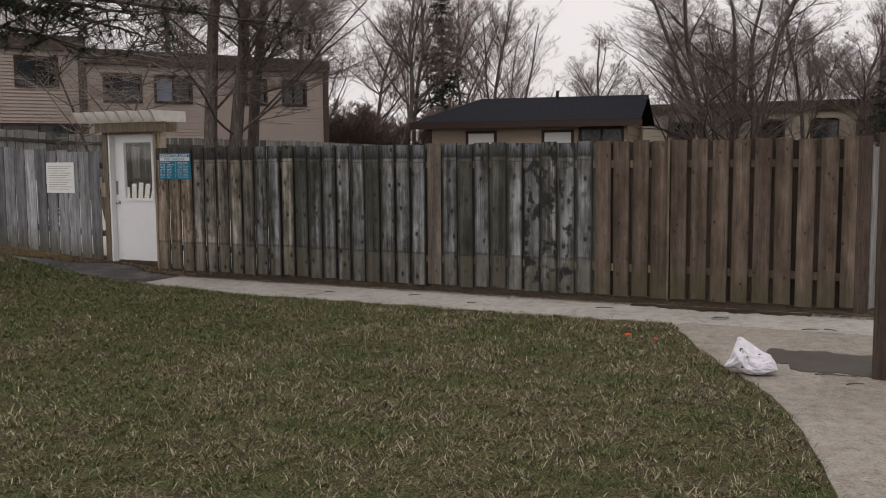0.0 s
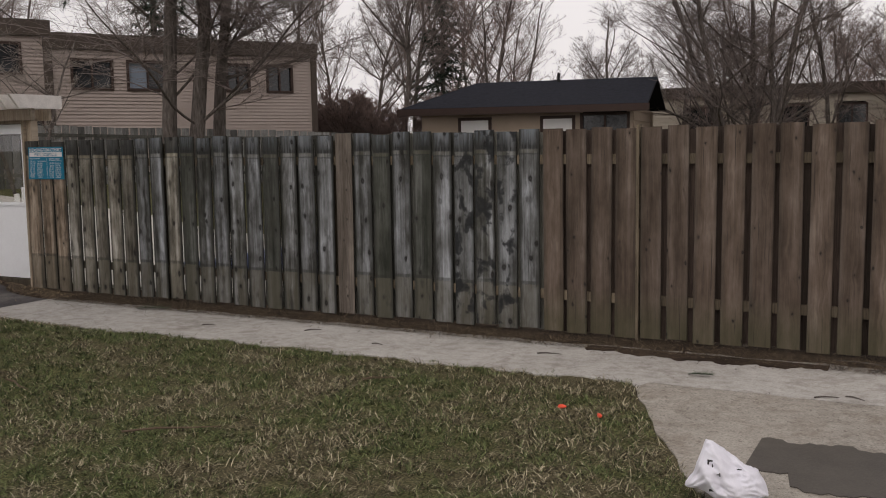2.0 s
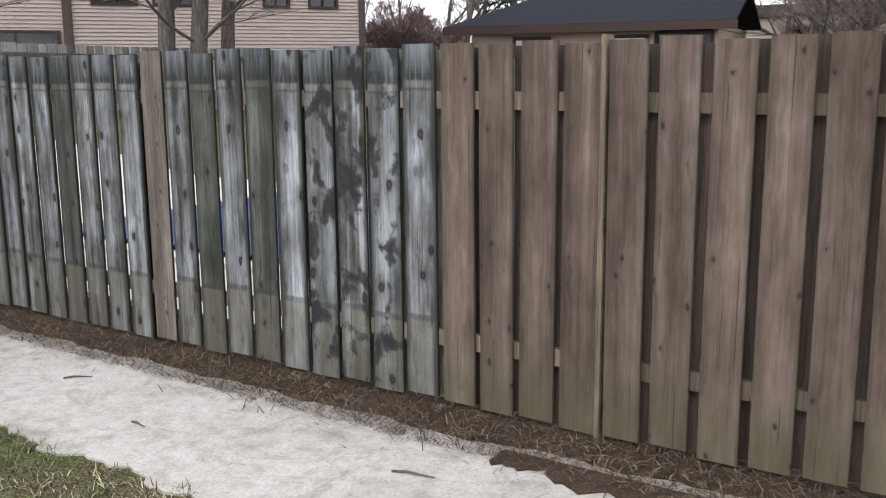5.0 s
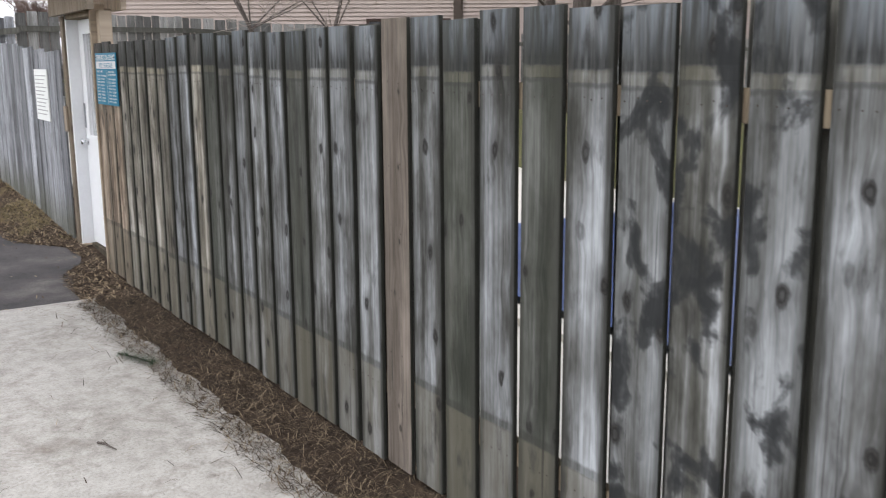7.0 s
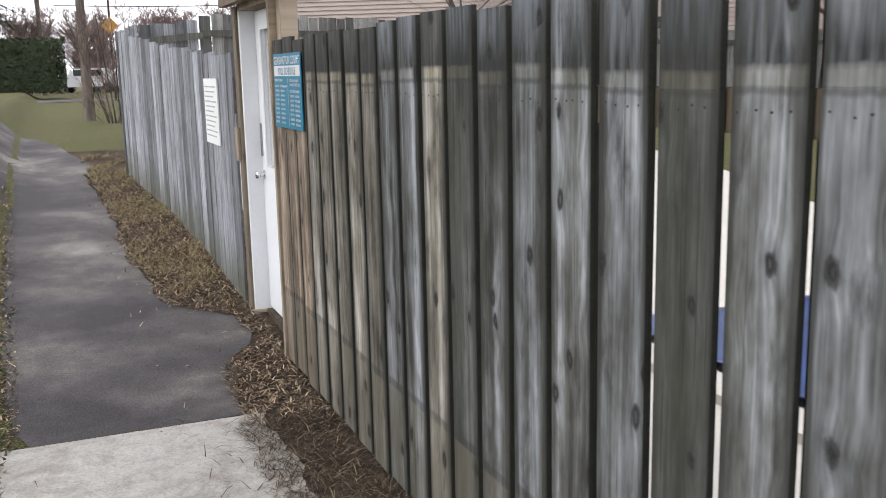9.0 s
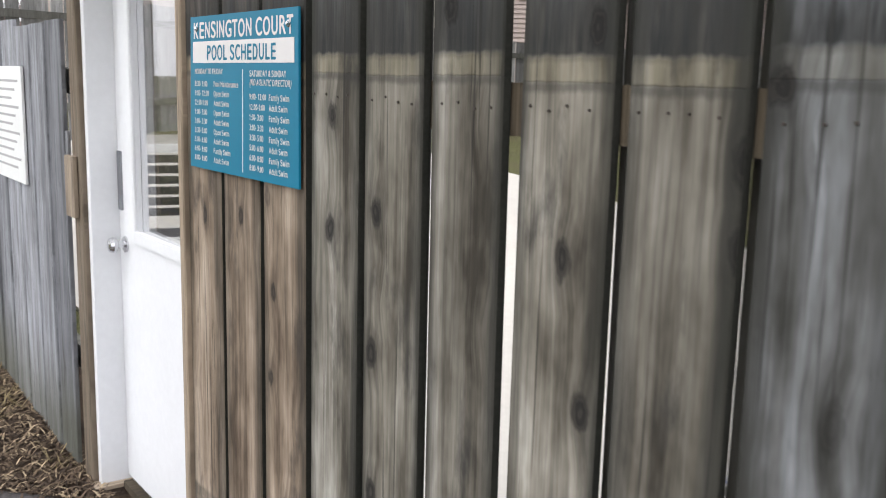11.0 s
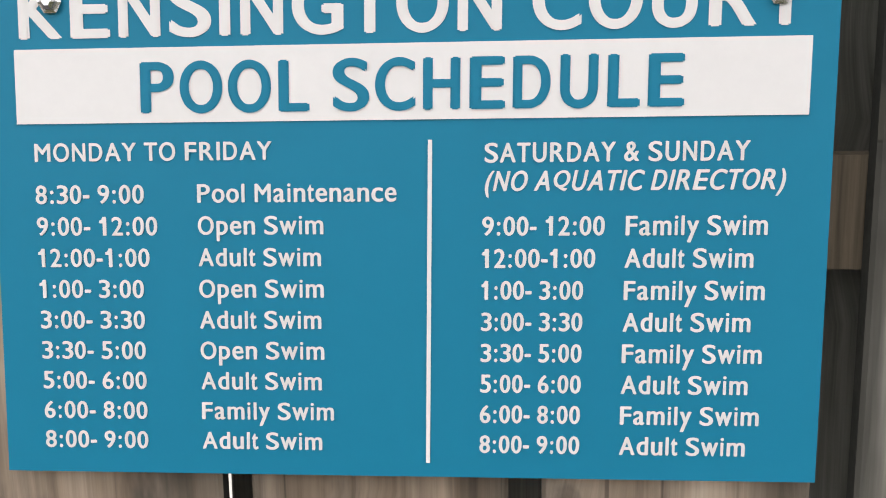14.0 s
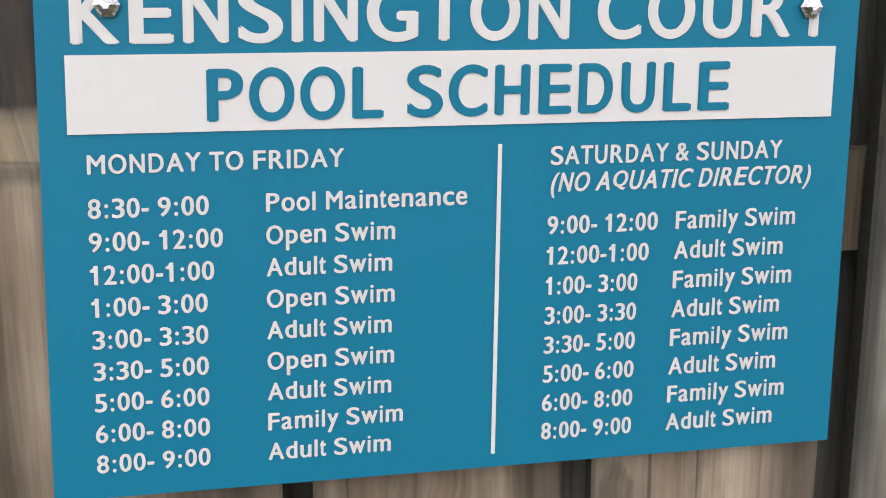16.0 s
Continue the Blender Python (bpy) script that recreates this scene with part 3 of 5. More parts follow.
grass = scatter("grass", 400000, (-11, 0.3), (1.0, 9.0), (0.02, 0.085), 0.0024, -0.002, blades, (0.02, 0.75), on_lawn, 3, 13)
tagged(grass, "short lawn grass, green mixed with dead straw", "grass", kind="stuff")
grass2 = scatter("grass", 40000, (-24, -9.3), (5.5, 8.9), (0.03, 0.09), 0.004, -0.004, blades, (0.2, 1.1), lambda x, y: y < np.interp(x, [-24, -20, -18, -9], [6.5, 8.0, 8.5, 8.85]), 4)
tagged(grass2, "patchy grass bordering the asphalt walk", "grass", kind="stuff")
litter = scatter("pine_needles", 30000, (-9.2, 0.2), (9.88, 10.5), (0.03, 0.11), 0.0019, 0.01, litter_mat, (-0.05, 0.35), None, 5)
tagged(litter, "fallen brown pine needles and twigs", "pine needles", kind="stuff")


def drifts(x, y):
    """Needles lie thick in drifts near the fence and thin out over the path."""
    d = 0.5 + 0.5 * np.sin(x * 2.1 + 0.6) * np.sin(x * 0.83 + 1.9) + 0.35 * np.sin(x * 6.7) * np.sin(y * 9.0)
    d = d + 0.9 * smooth01(-2.9, -2.3, x) * smooth01(-0.7, -1.3, x)
    return np.random.default_rng(8).uniform(size=len(x)) < 0.012 + np.clip(d, 0, 1) * smooth01(9.45, 10.05, y) ** 1.6


litter2 = scatter("pine_needles", 5500, (-9.2, 0.0), (8.95, 10.1), (0.04, 0.14), 0.0022, 0.014, litter_mat, (0.0, 0.22), drifts, 6)
tagged(litter2, "loose pine needles scattered on concrete", "pine needles", kind="stuff")
def beside_walk(x, y):
    """Litter between the asphalt's edge and the fence, with a few strays on the asphalt."""
    edge = np.interp(x, [-17, -14.5, -12.6, -11.3, -10.95, -10.45, -10.15, -9.2], [9.5, 9.64, 9.66, 9.82, 10.2, 10.22, 10.0, 9.92]) + 0.05 * np.sin(x * 5.3) * np.sin(x * 1.7)
    return np.random.default_rng(9).uniform(size=len(x)) < np.where(y > edge, 1.0, 0.012)


litter3 = scatter("pine_needles", 36000, (-17, -9.2), (9.45, 10.35), (0.02, 0.07), 0.0045, 0.008, leaf_mat, (0.0, 0.4), beside_walk, 7)
tagged(litter3, "dry brown needles and grass below the fence", "pine needles", kind="stuff")

dry = scatter("grass", 14000, (-18.5, -11.2), (9.4, 10.3), (0.04, 0.12), 0.0026, 0.006, dry_grass, (0.05, 0.7), lambda x, y: (y > np.interp(x, [-18.5, -17, -14.5, -12.6, -11.2], [9.5, 9.55, 9.68, 9.7, 9.9])) & (np.sin(x * 2.9) + np.sin(x * 7.1 + y * 11) > -0.3), 12)
tagged(dry, "tufts of dry yellow grass along the asphalt", "grass", kind="stuff")

verge = scatter("fallen_leaves", 9000, (-16, -7.6), (8.2, 9.05), (0.02, 0.06), 0.006, 0.012, leaf_mat, (0.0, 0.5), lambda x, y: (y < np.interp(x, [-16, -9.5, -9.2, -7.6], [8.72, 8.9, 8.86, 8.82])) & (np.random.default_rng(10).uniform(size=len(x)) < smooth01(8.2, 8.8, y)), 15)
tagged(verge, "brown dry leaves along the lawn's edge", "leaves", kind="stuff")

# ---- fence by the path ----
FY = 10.34      # front face of the boards
TOP, BW, BT = 1.85, 0.188, 0.021


def board_mesh(name, w, h, material, lift=0.045, edge=True):
    bm = bmesh.new()
    box(bm, 0, w, 0, BT, lift, h, 0.003)
    bm.normal_update()
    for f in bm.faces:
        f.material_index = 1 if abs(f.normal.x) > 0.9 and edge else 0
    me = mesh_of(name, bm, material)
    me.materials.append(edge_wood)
    return me


fence = thing("fence", None, "tall board on board fence, half weathered grey and half brown", "fence", kind="structure")
rng = random.Random(5)
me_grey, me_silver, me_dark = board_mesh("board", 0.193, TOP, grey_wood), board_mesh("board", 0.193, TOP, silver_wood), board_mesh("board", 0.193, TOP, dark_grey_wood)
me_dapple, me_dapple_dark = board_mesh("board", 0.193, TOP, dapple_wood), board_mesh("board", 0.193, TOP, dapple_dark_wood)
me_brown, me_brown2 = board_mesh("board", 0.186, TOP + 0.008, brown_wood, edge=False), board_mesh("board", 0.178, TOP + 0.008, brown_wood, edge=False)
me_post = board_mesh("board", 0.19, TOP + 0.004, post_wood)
# behind the brown boards, dark_wood stands in for the shade in the gaps
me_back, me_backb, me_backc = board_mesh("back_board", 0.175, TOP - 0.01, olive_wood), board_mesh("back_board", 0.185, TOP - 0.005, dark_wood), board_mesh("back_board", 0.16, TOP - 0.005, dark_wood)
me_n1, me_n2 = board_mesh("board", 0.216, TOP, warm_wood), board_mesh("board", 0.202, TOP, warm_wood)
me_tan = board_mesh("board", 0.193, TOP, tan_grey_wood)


def put_board(me, x, y, name="board"):
    ob = new(name, me)
    ob.parent = fence
    ob.location = (x, y, rng.uniform(-0.012, 0.012))
    ob.rotation_euler = (0, radians(rng.uniform(-0.25, 0.25)), radians(rng.uniform(-0.5, 0.5)))
    return ob


for x, me in ((-10.066, me_n1), (-9.826, me_n2), (-9.595, me_n2)):
    put_board(me, x, FY)
# seventeen boards from the sign to the newer brown one, silvered, tan or dark as they have weathered
GREYS = [-9.366 + i * 0.2256 for i in range(7)] + [-7.787 + i * 0.2282 for i in range(10)]
LOOKS = (me_tan, me_tan, me_tan, me_tan, me_tan, me_silver, me_silver, me_tan, me_dark, me_grey, me_silver, me_grey, me_silver, me_dark, me_grey, me_silver, me_silver)
for x, me in zip(GREYS, LOOKS):
    put_board(me, x, FY)
put_board(me_post, -5.5, FY - 0.002)
for i, me in enumerate((me_silver, me_dark, me_silver, me_dark, me_silver, me_dapple, me_dapple_dark, me_dapple, me_silver)):
    put_board(me, -5.2775 + i * 0.2225, FY)
for i in range(4):
    put_board(me_brown, -3.265 + i * 0.2205, FY)
for i in range(9):
    put_board(me_brown2, -2.373 + i * 0.226, FY - 0.004)
for x in GREYS:
    put_board(me_back, x + 0.16, FY + BT + 0.04, "back_board")
for i in range(10):
    put_board(me_back, -5.345 + i * 0.2225, FY + BT + 0.04, "back_board")
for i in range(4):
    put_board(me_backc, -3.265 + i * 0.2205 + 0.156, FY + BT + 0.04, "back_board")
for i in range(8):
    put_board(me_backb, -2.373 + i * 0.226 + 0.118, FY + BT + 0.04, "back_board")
for x in (-9.86, -9.645, -9.43):
    put_board(me_back, x, FY + BT + 0.04, "back_board")
for z0, z1 in ((1.545, 1.63), (0.33, 0.415)):
    for x0, x1 in ((-10.0, -5.6), (-5.6, -2.41), (-2.37, -0.4)):
        part("rail", boxes((x0, x1, FY + BT + 0.001, FY + BT + 0.039, z0, z1), chamfer=0.003), rail_wood, fence)
part("post", boxes((-2.415, -2.39, FY - 0.012, FY + 0.075, 0.0, TOP + 0.03), chamfer=0.004), rail_wood, fence)
part("post", boxes((-10.1, -10.065, FY - 0.015, FY + 0.1, 0.0, TOP + 0.3), chamfer=0.004), tan_wood, fence)
part("post", boxes((-0.425, -0.29, FY - 0.01, FY + 0.08, 0.0, TOP + 0.02), chamfer=0.006), dark_wood, fence)
for i, x in enumerate((-5.62, -7.9)):
    part("post", boxes((x, x + 0.09, FY + BT + 0.04, FY + BT + 0.13, 0.0, TOP - 0.06), chamfer=0.004), rail_wood, fence)


nail_bm = bmesh.new()
tube(nail_bm, [(0, 0, 0), (0, -0.002, 0)], [0.0026, 0.0022], 8)
nail_me = mesh_of("nail", nail_bm, nail_rust)
for i in range(26):
    x0 = GREYS[i] if i < 17 else -5.5 + (i - 16) * 0.2225
    for dx in (0.025, 0.075, 0.115, 0.16):
        for z in ((1.592, 0.37) if i > 12 else (1.592,)):
            n = new("nail", nail_me)
            n.parent = fence
            n.location = (x0 + dx + rng.uniform(-0.006, 0.006), FY - 0.0015, z + rng.uniform(-0.006, 0.006))


for z in (1.6, 1.3, 1.05, 0.8, 0.55, 0.36, 0.2):
    for dx in (0.05, 0.13):
        n = new("nail", nail_me)
        n.parent = fence
        n.location = (-5.5 + dx + rng.uniform(-0.012, 0.012), FY - 0.0035, z + rng.uniform(-0.03, 0.03))


def fence_run(points, n, top0, mat_me, group, w=0.15, label=""):
    """Boards along a polyline, each facing square to it; returns the thing."""
    run = thing("fence", None, label, "fence", kind="structure")
    pts = [Vector(p) for p in points]
    seg = [(b - a).length for a, b in zip(pts, pts[1:])]
    total = sum(seg)
    for i in range(n):
        s = total * (i + 0.5) / n
        k = 0
        while s > seg[k] and k < len(seg) - 1:
            s -= seg[k]
            k += 1
        p = pts[k].lerp(pts[k + 1], s / seg[k])
        d = pts[k + 1] - pts[k]
        ob = new("board", mat_me)
        ob.parent = run
        ob.matrix_basis = pose(p.x, p.y, p.z + rng.uniform(-0.015, 0.015), 0, rng.uniform(-0.4, 0.4), math.degrees(math.atan2(d.y, d.x)) + rng.uniform(-1.5, 1.5))
    for a, b in zip(pts, pts[1:]):
        d = (b - a).normalized()
        nrm = Vector((d.y, -d.x, 0)).normalized()
        for z in (0.4, 1.45):
            bm = bmesh.new()
            c = [a + nrm * 0.02, b + nrm * 0.02, b + nrm * 0.06, a + nrm * 0.06]
            lo = [bm.verts.new(p + Vector((0, 0, z))) for p in c]
            hi = [bm.verts.new(p + Vector((0, 0, z + 0.09))) for p in c]
            for i in range(4):
                bm.faces.new((lo[i], lo[(i + 1) % 4], hi[(i + 1) % 4], hi[i]))
            bm.faces.new(hi)
            bm.faces.new(lo[::-1])
            part("rail", bm, olive_wood, run)
    return run


def run_board(w, h, material):
    bm = bmesh.new()
    box(bm, -w / 2, w / 2, 0, 0.018, 0.02, h, 0.003)
    return mesh_of("board", bm, material)


me_pale = run_board(0.205, 1.7, pale_wood)
west = fence_run([(-11.18, 10.33, 0.1), (-12.6, 10.31, 0.16), (-14.2, 10.24, 0.26), (-16.8, 10.0, 0.5), (-17.8, 10.3, 0.62), (-18.6, 11.2, 0.72)], 34, 1.8, me_pale, "", label="silvered grey board fence beyond the gate, top sagging")
me_far = run_board(0.215, 1.75, far_wood)
north = fence_run([(-18.6, 11.2, 0.75), (-21.4, 14.9, 0.84), (-21.2, 19.0, 0.66), (-20.9, 22.4, 0.6), (-18.6, 26.2, 0.5), (-15.8, 29.6, 0.28), (-8.0, 27.5, 0.0), (1.0, 25.5, 0.0), (1.0, 18.0, 0.0), (-0.3, 10.5, 0.0)], 218, 1.8, me_far, "", label="old grey board fence behind the pool")

# ---- gate with door ----
DY = FY + 0.1
gate = thing("gate", None, "gate frame of tan timber posts with a slatted canopy", "gate", kind="structure")
part("post", boxes((-11.13, -11.03, FY - 0.02, FY + 0.13, 0.03, 2.1), chamfer=0.006), tan_wood, gate)
part("post", boxes((-10.06, -9.97, FY + 0.03, FY + 0.13, TOP - 0.3, 2.1), chamfer=0.006), tan_wood, gate)
part("jamb", boxes((-11.03, -10.995, FY + 0.0, DY + 0.05, 0.12, 2.1), chamfer=0.003), door_paint, gate)
part("jamb", boxes((-10.1, -10.075, FY + 0.012, DY + 0.05, 0.12, 2.1), chamfer=0.003), door_paint, gate)
part("lintel", boxes((-11.03, -10.07, FY + 0.0, DY + 0.05, 2.07, 2.12)), tan_wood, gate)
part("beam", boxes((-11.2, -9.8, FY - 0.09, FY - 0.04, 2.1, 2.24), chamfer=0.004), tan_wood, gate)
part("beam", boxes((-11.2, -9.8, FY + 0.16, FY + 0.2, 2.1, 2.24), chamfer=0.004), tan_wood, gate)
part("sill", boxes((-11.08, -10.96, FY - 0.03, DY + 0.06, 0.0, 0.12), chamfer=0.006), tan_wood, gate)
part("sill", boxes((-10.96, -10.09, DY - 0.03, DY + 0.06, 0.0, 0.13), chamfer=0.006), rail_wood, gate)
for i in range(8):
    x = -11.33 + i * 0.22
    bm = boxes((x, x + 0.04, FY - 0.42, FY + 0.32, 2.24, 2.4))
    for v in bm.verts:
        if v.co.y < FY and v.co.z < 2.3:
            v.co.y += 0.12
    part("slat", bm, white_wood, gate, "peeling white slat")
part("strike_guard", boxes((-11.165, -11.06, FY - 0.04, FY - 0.021, 1.115, 1.335), chamfer=0.003), tan_wood, gate, "bare wood block on the post")
bm = bmesh.new()
box(bm, -11.27, -11.16, FY - 0.025, FY - 0.015, 1.22, 1.42)
for v in bm.verts:
    if v.co.z < 1.3 and v.co.x < -11.2:
        v.co.x += 0.09
part("hasp", bm, steel, gate, "grey triangular metal bracket")

door = thing("door_1", None, "white steel door with a tall glass light", "door", kind="structure")
X0, X1, Z0, Z1 = -10.993, -10.102, 0.14, 2.065
GX0, GX1, GZ0, GZ1 = -10.8, -10.24, 1.09, 1.95
part("door_leaf", boxes((X0, GX0, DY, DY + 0.045, Z0, Z1), (GX1, X1, DY, DY + 0.045, Z0, Z1), (GX0, GX1, DY, DY + 0.045, Z0, GZ0), (GX0, GX1, DY, DY + 0.045, GZ1, Z1)), door_paint, door)
fr = boxes((GX0 - 0.035, GX0 + 0.005, DY - 0.014, DY, GZ0 - 0.035, GZ1 + 0.035), (GX1 - 0.005, GX1 + 0.035, DY - 0.014, DY, GZ0 - 0.035, GZ1 + 0.035), chamfer=0.005)
box(fr, GX0 + 0.005, GX1 - 0.005, DY - 0.014, DY, GZ0 - 0.035, GZ0 + 0.005)
box(fr, GX0 + 0.005, GX1 - 0.005, DY - 0.014, DY, GZ1 - 0.005, GZ1 + 0.035)
part("light_frame", fr, door_paint, door)
pane = part("pane", boxes((GX0, GX1, DY + 0.018, DY + 0.024, GZ0, GZ1)), glass, door)
pane.visible_shadow = False
part("latch_guard", boxes((-10.985, -10.945, DY - 0.006, DY, 1.15, 1.36)), steel, door, "grey steel latch guard")
knob = bmesh.new()
prof = [(0.03, 0.0), (0.03, 0.006), (0.012, 0.01), (0.012, 0.03), (0.024, 0.036), (0.028, 0.048), (0.024, 0.06), (0.008, 0.064)]
rings = [[knob.verts.new((-10.93 + r * math.cos(a * math.pi / 8), DY - d, 1.03 + r * math.sin(a * math.pi / 8))) for a in range(16)] for r, d in prof]
for a, b in zip(rings, rings[1:]):
    for j in range(16):
        knob.faces.new((a[j], a[(j + 1) % 16], b[(j + 1) % 16], b[j]))
knob.faces.new(rings[-1])
part("knob", knob, chrome, door, "round chrome knob")

# ---- pool sign ----
SX0, SX1, SZ0, SZ1 = -10.0, -9.395, 1.391, 1.777
SY0 = FY - 0.012
sign = thing("pool_sign", None, "teal pool schedule sign with white lettering bolted to the fence", "sign")
part("panel", boxes((SX0, SX1, SY0, SY0 + 0.005, SZ0, SZ1)), teal, sign)
part("header_bar", boxes((-9.981, -9.413, SY0 - 0.0012, SY0 - 0.0002, 1.661, 1.7145)), sign_white, sign, "white header bar")
part("divider", boxes((-9.6775, -9.6745, SY0 - 0.001, SY0 - 0.0002, 1.4025, 1.6465)), sign_white, sign)


def warp(x, y, z):
    """The panel is cut slightly narrower at the top."""
    return (x - 0.02 * (1.642 - z) / 0.385 * (SX1 - x) / (SX1 - SX0), y, z)


for ob in sign.children:
    for v in ob.data.vertices:
        v.co = warp(*v.co)


# advance widths and ink edges of a bold grotesque, in thousandths of an em
ADVANCE = dict(zip("ABCDEFGHIJKLMNOPQRSTUVWXYZ", (722, 722, 722, 722, 667, 611, 778, 722, 278, 556, 722, 611, 833, 722, 778, 667, 778, 722, 667, 611, 722, 667, 944, 667, 667, 611)))
ADVANCE.update(zip("abcdefghijklmnopqrstuvwxyz", (556, 611, 556, 611, 556, 333, 611, 611, 278, 278, 556, 278, 889, 611, 611, 611, 611, 389, 556, 333, 611, 556, 778, 556, 556, 500)))
ADVANCE.update({" ": 278, ":": 333, "-": 333, "&": 722, "(": 333, ")": 333})
INK = {"I": (64, 214), "l": (69, 209), "i": (69, 209), "1": (73, 378), ":": (92, 242), "-": (27, 306), "f": (10, 318), "t": (10, 309), "r": (64, 384), "(": (35, 314), ")": (19, 298)}


def ink(ch):
    """The left and right edges of a letter's ink within its advance."""
    adv = ADVANCE.get(ch, 556)
    gap = 72 if ch in "BDEFHKLMNPRU" else 44 if ch in "CGOQS&" else 20 if ch in "ATVWXYZvwy" else 60 if ch in "bdhkmnpqu" else 34
    return INK.get(ch, (gap, adv - gap * (0.62 if ch in "BEFKLPR" else 1.0)))


GLYPHS = {}


def glyph(ch):
    """Outline of one letter in the built-in font as flat faces, its box scaled to 0..1 in width and to cap heights."""
    if ch not in GLYPHS:
        cu = bpy.data.curves.new("words", "FONT")
        cu.body, cu.size, cu.fill_mode = ch, 1.0, "FRONT"
        ob = bpy.data.objects.new("words", cu)
        scene.collection.objects.link(ob)
        me = bpy.data.meshes.new_from_object(ob.evaluated_get(bpy.context.evaluated_depsgraph_get()))
        pts, polys = [(v.co.x, v.co.y) for v in me.vertices], [tuple(p.vertices) for p in me.polygons]
        bpy.data.objects.remove(ob)
        bpy.data.curves.remove(cu)
        bpy.data.meshes.remove(me)
        if ch == "1":
            # the plain stem gets a flag at its head
            l, r, h = min(p[0] for p in pts), max(p[0] for p in pts), max(p[1] for p in pts)
            n, w = len(pts), (r - l)
            pts += [(l, h), (l + 0.3 * w, h), (l, h * 0.68), (l - 1.3 * w, h * 0.68), (l - 1.3 * w, h * 0.8), (l - 0.4 * w, h * 0.86)]
            polys.append((n, n + 5, n + 4, n + 3, n + 2))
        GLYPHS[ch] = pts, polys, min(p[0] for p in pts), max(p[0] for p in pts), min(p[1] for p in pts), max(p[1] for p in pts)
    return GLYPHS[ch]


def lettering(words, x0, x1, z0, z1, material, y=SY0, slant=0.0, bold=0.022, parent=None, name="lettering"):
    """Words as thin raised letters set to a width, with capitals z0 to z1 high; each word is a part."""
    cap_h, low_h = glyph("H")[5], glyph("x")[5]
    up = z1 - z0
    w = bold * up * 1.5
    total = sum(ADVANCE.get(c, 556) for c in words) - ink(words[0])[0] - (ADVANCE.get(words[-1], 556) - ink(words[-1])[1])
    sx = (x1 - x0) / total
    pen = x0 - ink(words[0])[0] * sx
    verts, faces = [], []
    for ch in words:
        if ch == " ":
            raw(name, verts, faces, material, parent or sign)
            verts, faces = [], []
        else:
            pts, polys, a0, a1, b0, b1 = glyph(ch)
            l, r = pen + ink(ch)[0] * sx + w, pen + ink(ch)[1] * sx - w
            one = []
            for px, py in pts:
                if ch.islower():
                    h = py / low_h * 0.74 if py < low_h else 0.74 + 0.27 * (py - low_h) / max(0.05, b1 - low_h) * (0.75 if ch == "t" else 1.0) * (1.0 if b1 > low_h * 1.12 else 0.05)
                elif ch.isdigit() or ch.isupper() or ch == "&":
                    h = (py - b0) / (b1 - b0) * (1.03 if ch in "CGOQSU" else 1.0) - (0.015 if ch in "CGOQSU" else 0.0)
                elif ch == ":":
                    h = (py - b0) / (b1 - b0) * 0.72
                elif ch == "-":
                    h = 0.3 + (py - b0) / (b1 - b0) * 0.15
                else:
                    h = py / cap_h
                one.append((l + (px - a0) / (a1 - a0) * (r - l) + slant * h * up, z0 + h * up))
            for i, (dx, dz) in enumerate(((-w, 0), (w, 0), (0, w * 0.5), (0, -w * 0.5), (0, 0))):
                o = len(verts)
                verts += [warp(x + dx, y - 0.0005 - 0.00012 * i, z + dz) for x, z in one]
                faces += [tuple(o + q for q in p) for p in polys]
        pen += ADVANCE.get(ch, 556) * sx
    return raw(name, verts, faces, material, parent or sign)


lettering("KENSINGTON COURT", -9.977, -9.417, 1.7225, 1.7615, sign_white, bold=0.028)
lettering("POOL SCHEDULE", -9.887, -9.4985, 1.6685, 1.7035, teal, y=SY0 - 0.0012, bold=0.028)
lettering("MONDAY TO FRIDAY", -9.969, -9.791, 1.6335, 1.6465, sign_white)
lettering("SATURDAY & SUNDAY", -9.637, -9.4515, 1.63, 1.6435, sign_white)
lettering("(NO AQUATIC DIRECTOR)", -9.637, -9.4275, 1.6095, 1.6235, sign_white, slant=0.2)
week = (("8:30- 9:00", "Pool Maintenance"), ("9:00- 12:00", "Open Swim"), ("12:00-1:00", "Adult Swim"), ("1:00- 3:00", "Open Swim"), ("3:00- 3:30", "Adult Swim"), ("3:30- 5:00", "Open Swim"), ("5:00- 6:00", "Adult Swim"), ("6:00- 8:00", "Family Swim"), ("8:00- 9:00", "Adult Swim"))
weekend = (("9:00- 12:00", "Family Swim"), ("12:00-1:00", "Adult Swim"), ("1:00- 3:00", "Family Swim"), ("3:00- 3:30", "Adult Swim"), ("3:30- 5:00", "Family Swim"), ("5:00- 6:00", "Adult Swim"), ("6:00- 8:00", "Family Swim"), ("8:00- 9:00", "Adult Swim"))
WIDE = {"8:30- 9:00": 0.0825, "9:00- 12:00": 0.092, "12:00-1:00": 0.0855, "Pool Maintenance": 0.147, "Open Swim": 0.0935, "Adult Swim": 0.0915, "Family Swim": 0.1005}
for i, (hours, what) in enumerate(week):
    z = 1.602 - i * 0.02385
    lettering(hours, -9.9695, -9.9695 + WIDE.get(hours, 0.0805), z, z + 0.0137, sign_white)
    lettering(what, -9.847, -9.847 + WIDE[what], z + 0.0005, z + 0.0137, sign_white)
for i, (hours, what) in enumerate(weekend):
    z = 1.577 - i * 0.0237
    lettering(hours, -9.638, -9.638 + WIDE.get(hours, 0.077) * 0.95, z, z + 0.0137, sign_white)
    lettering(what, -9.536, -9.536 + WIDE[what] * 0.985, z, z + 0.0137, sign_white)
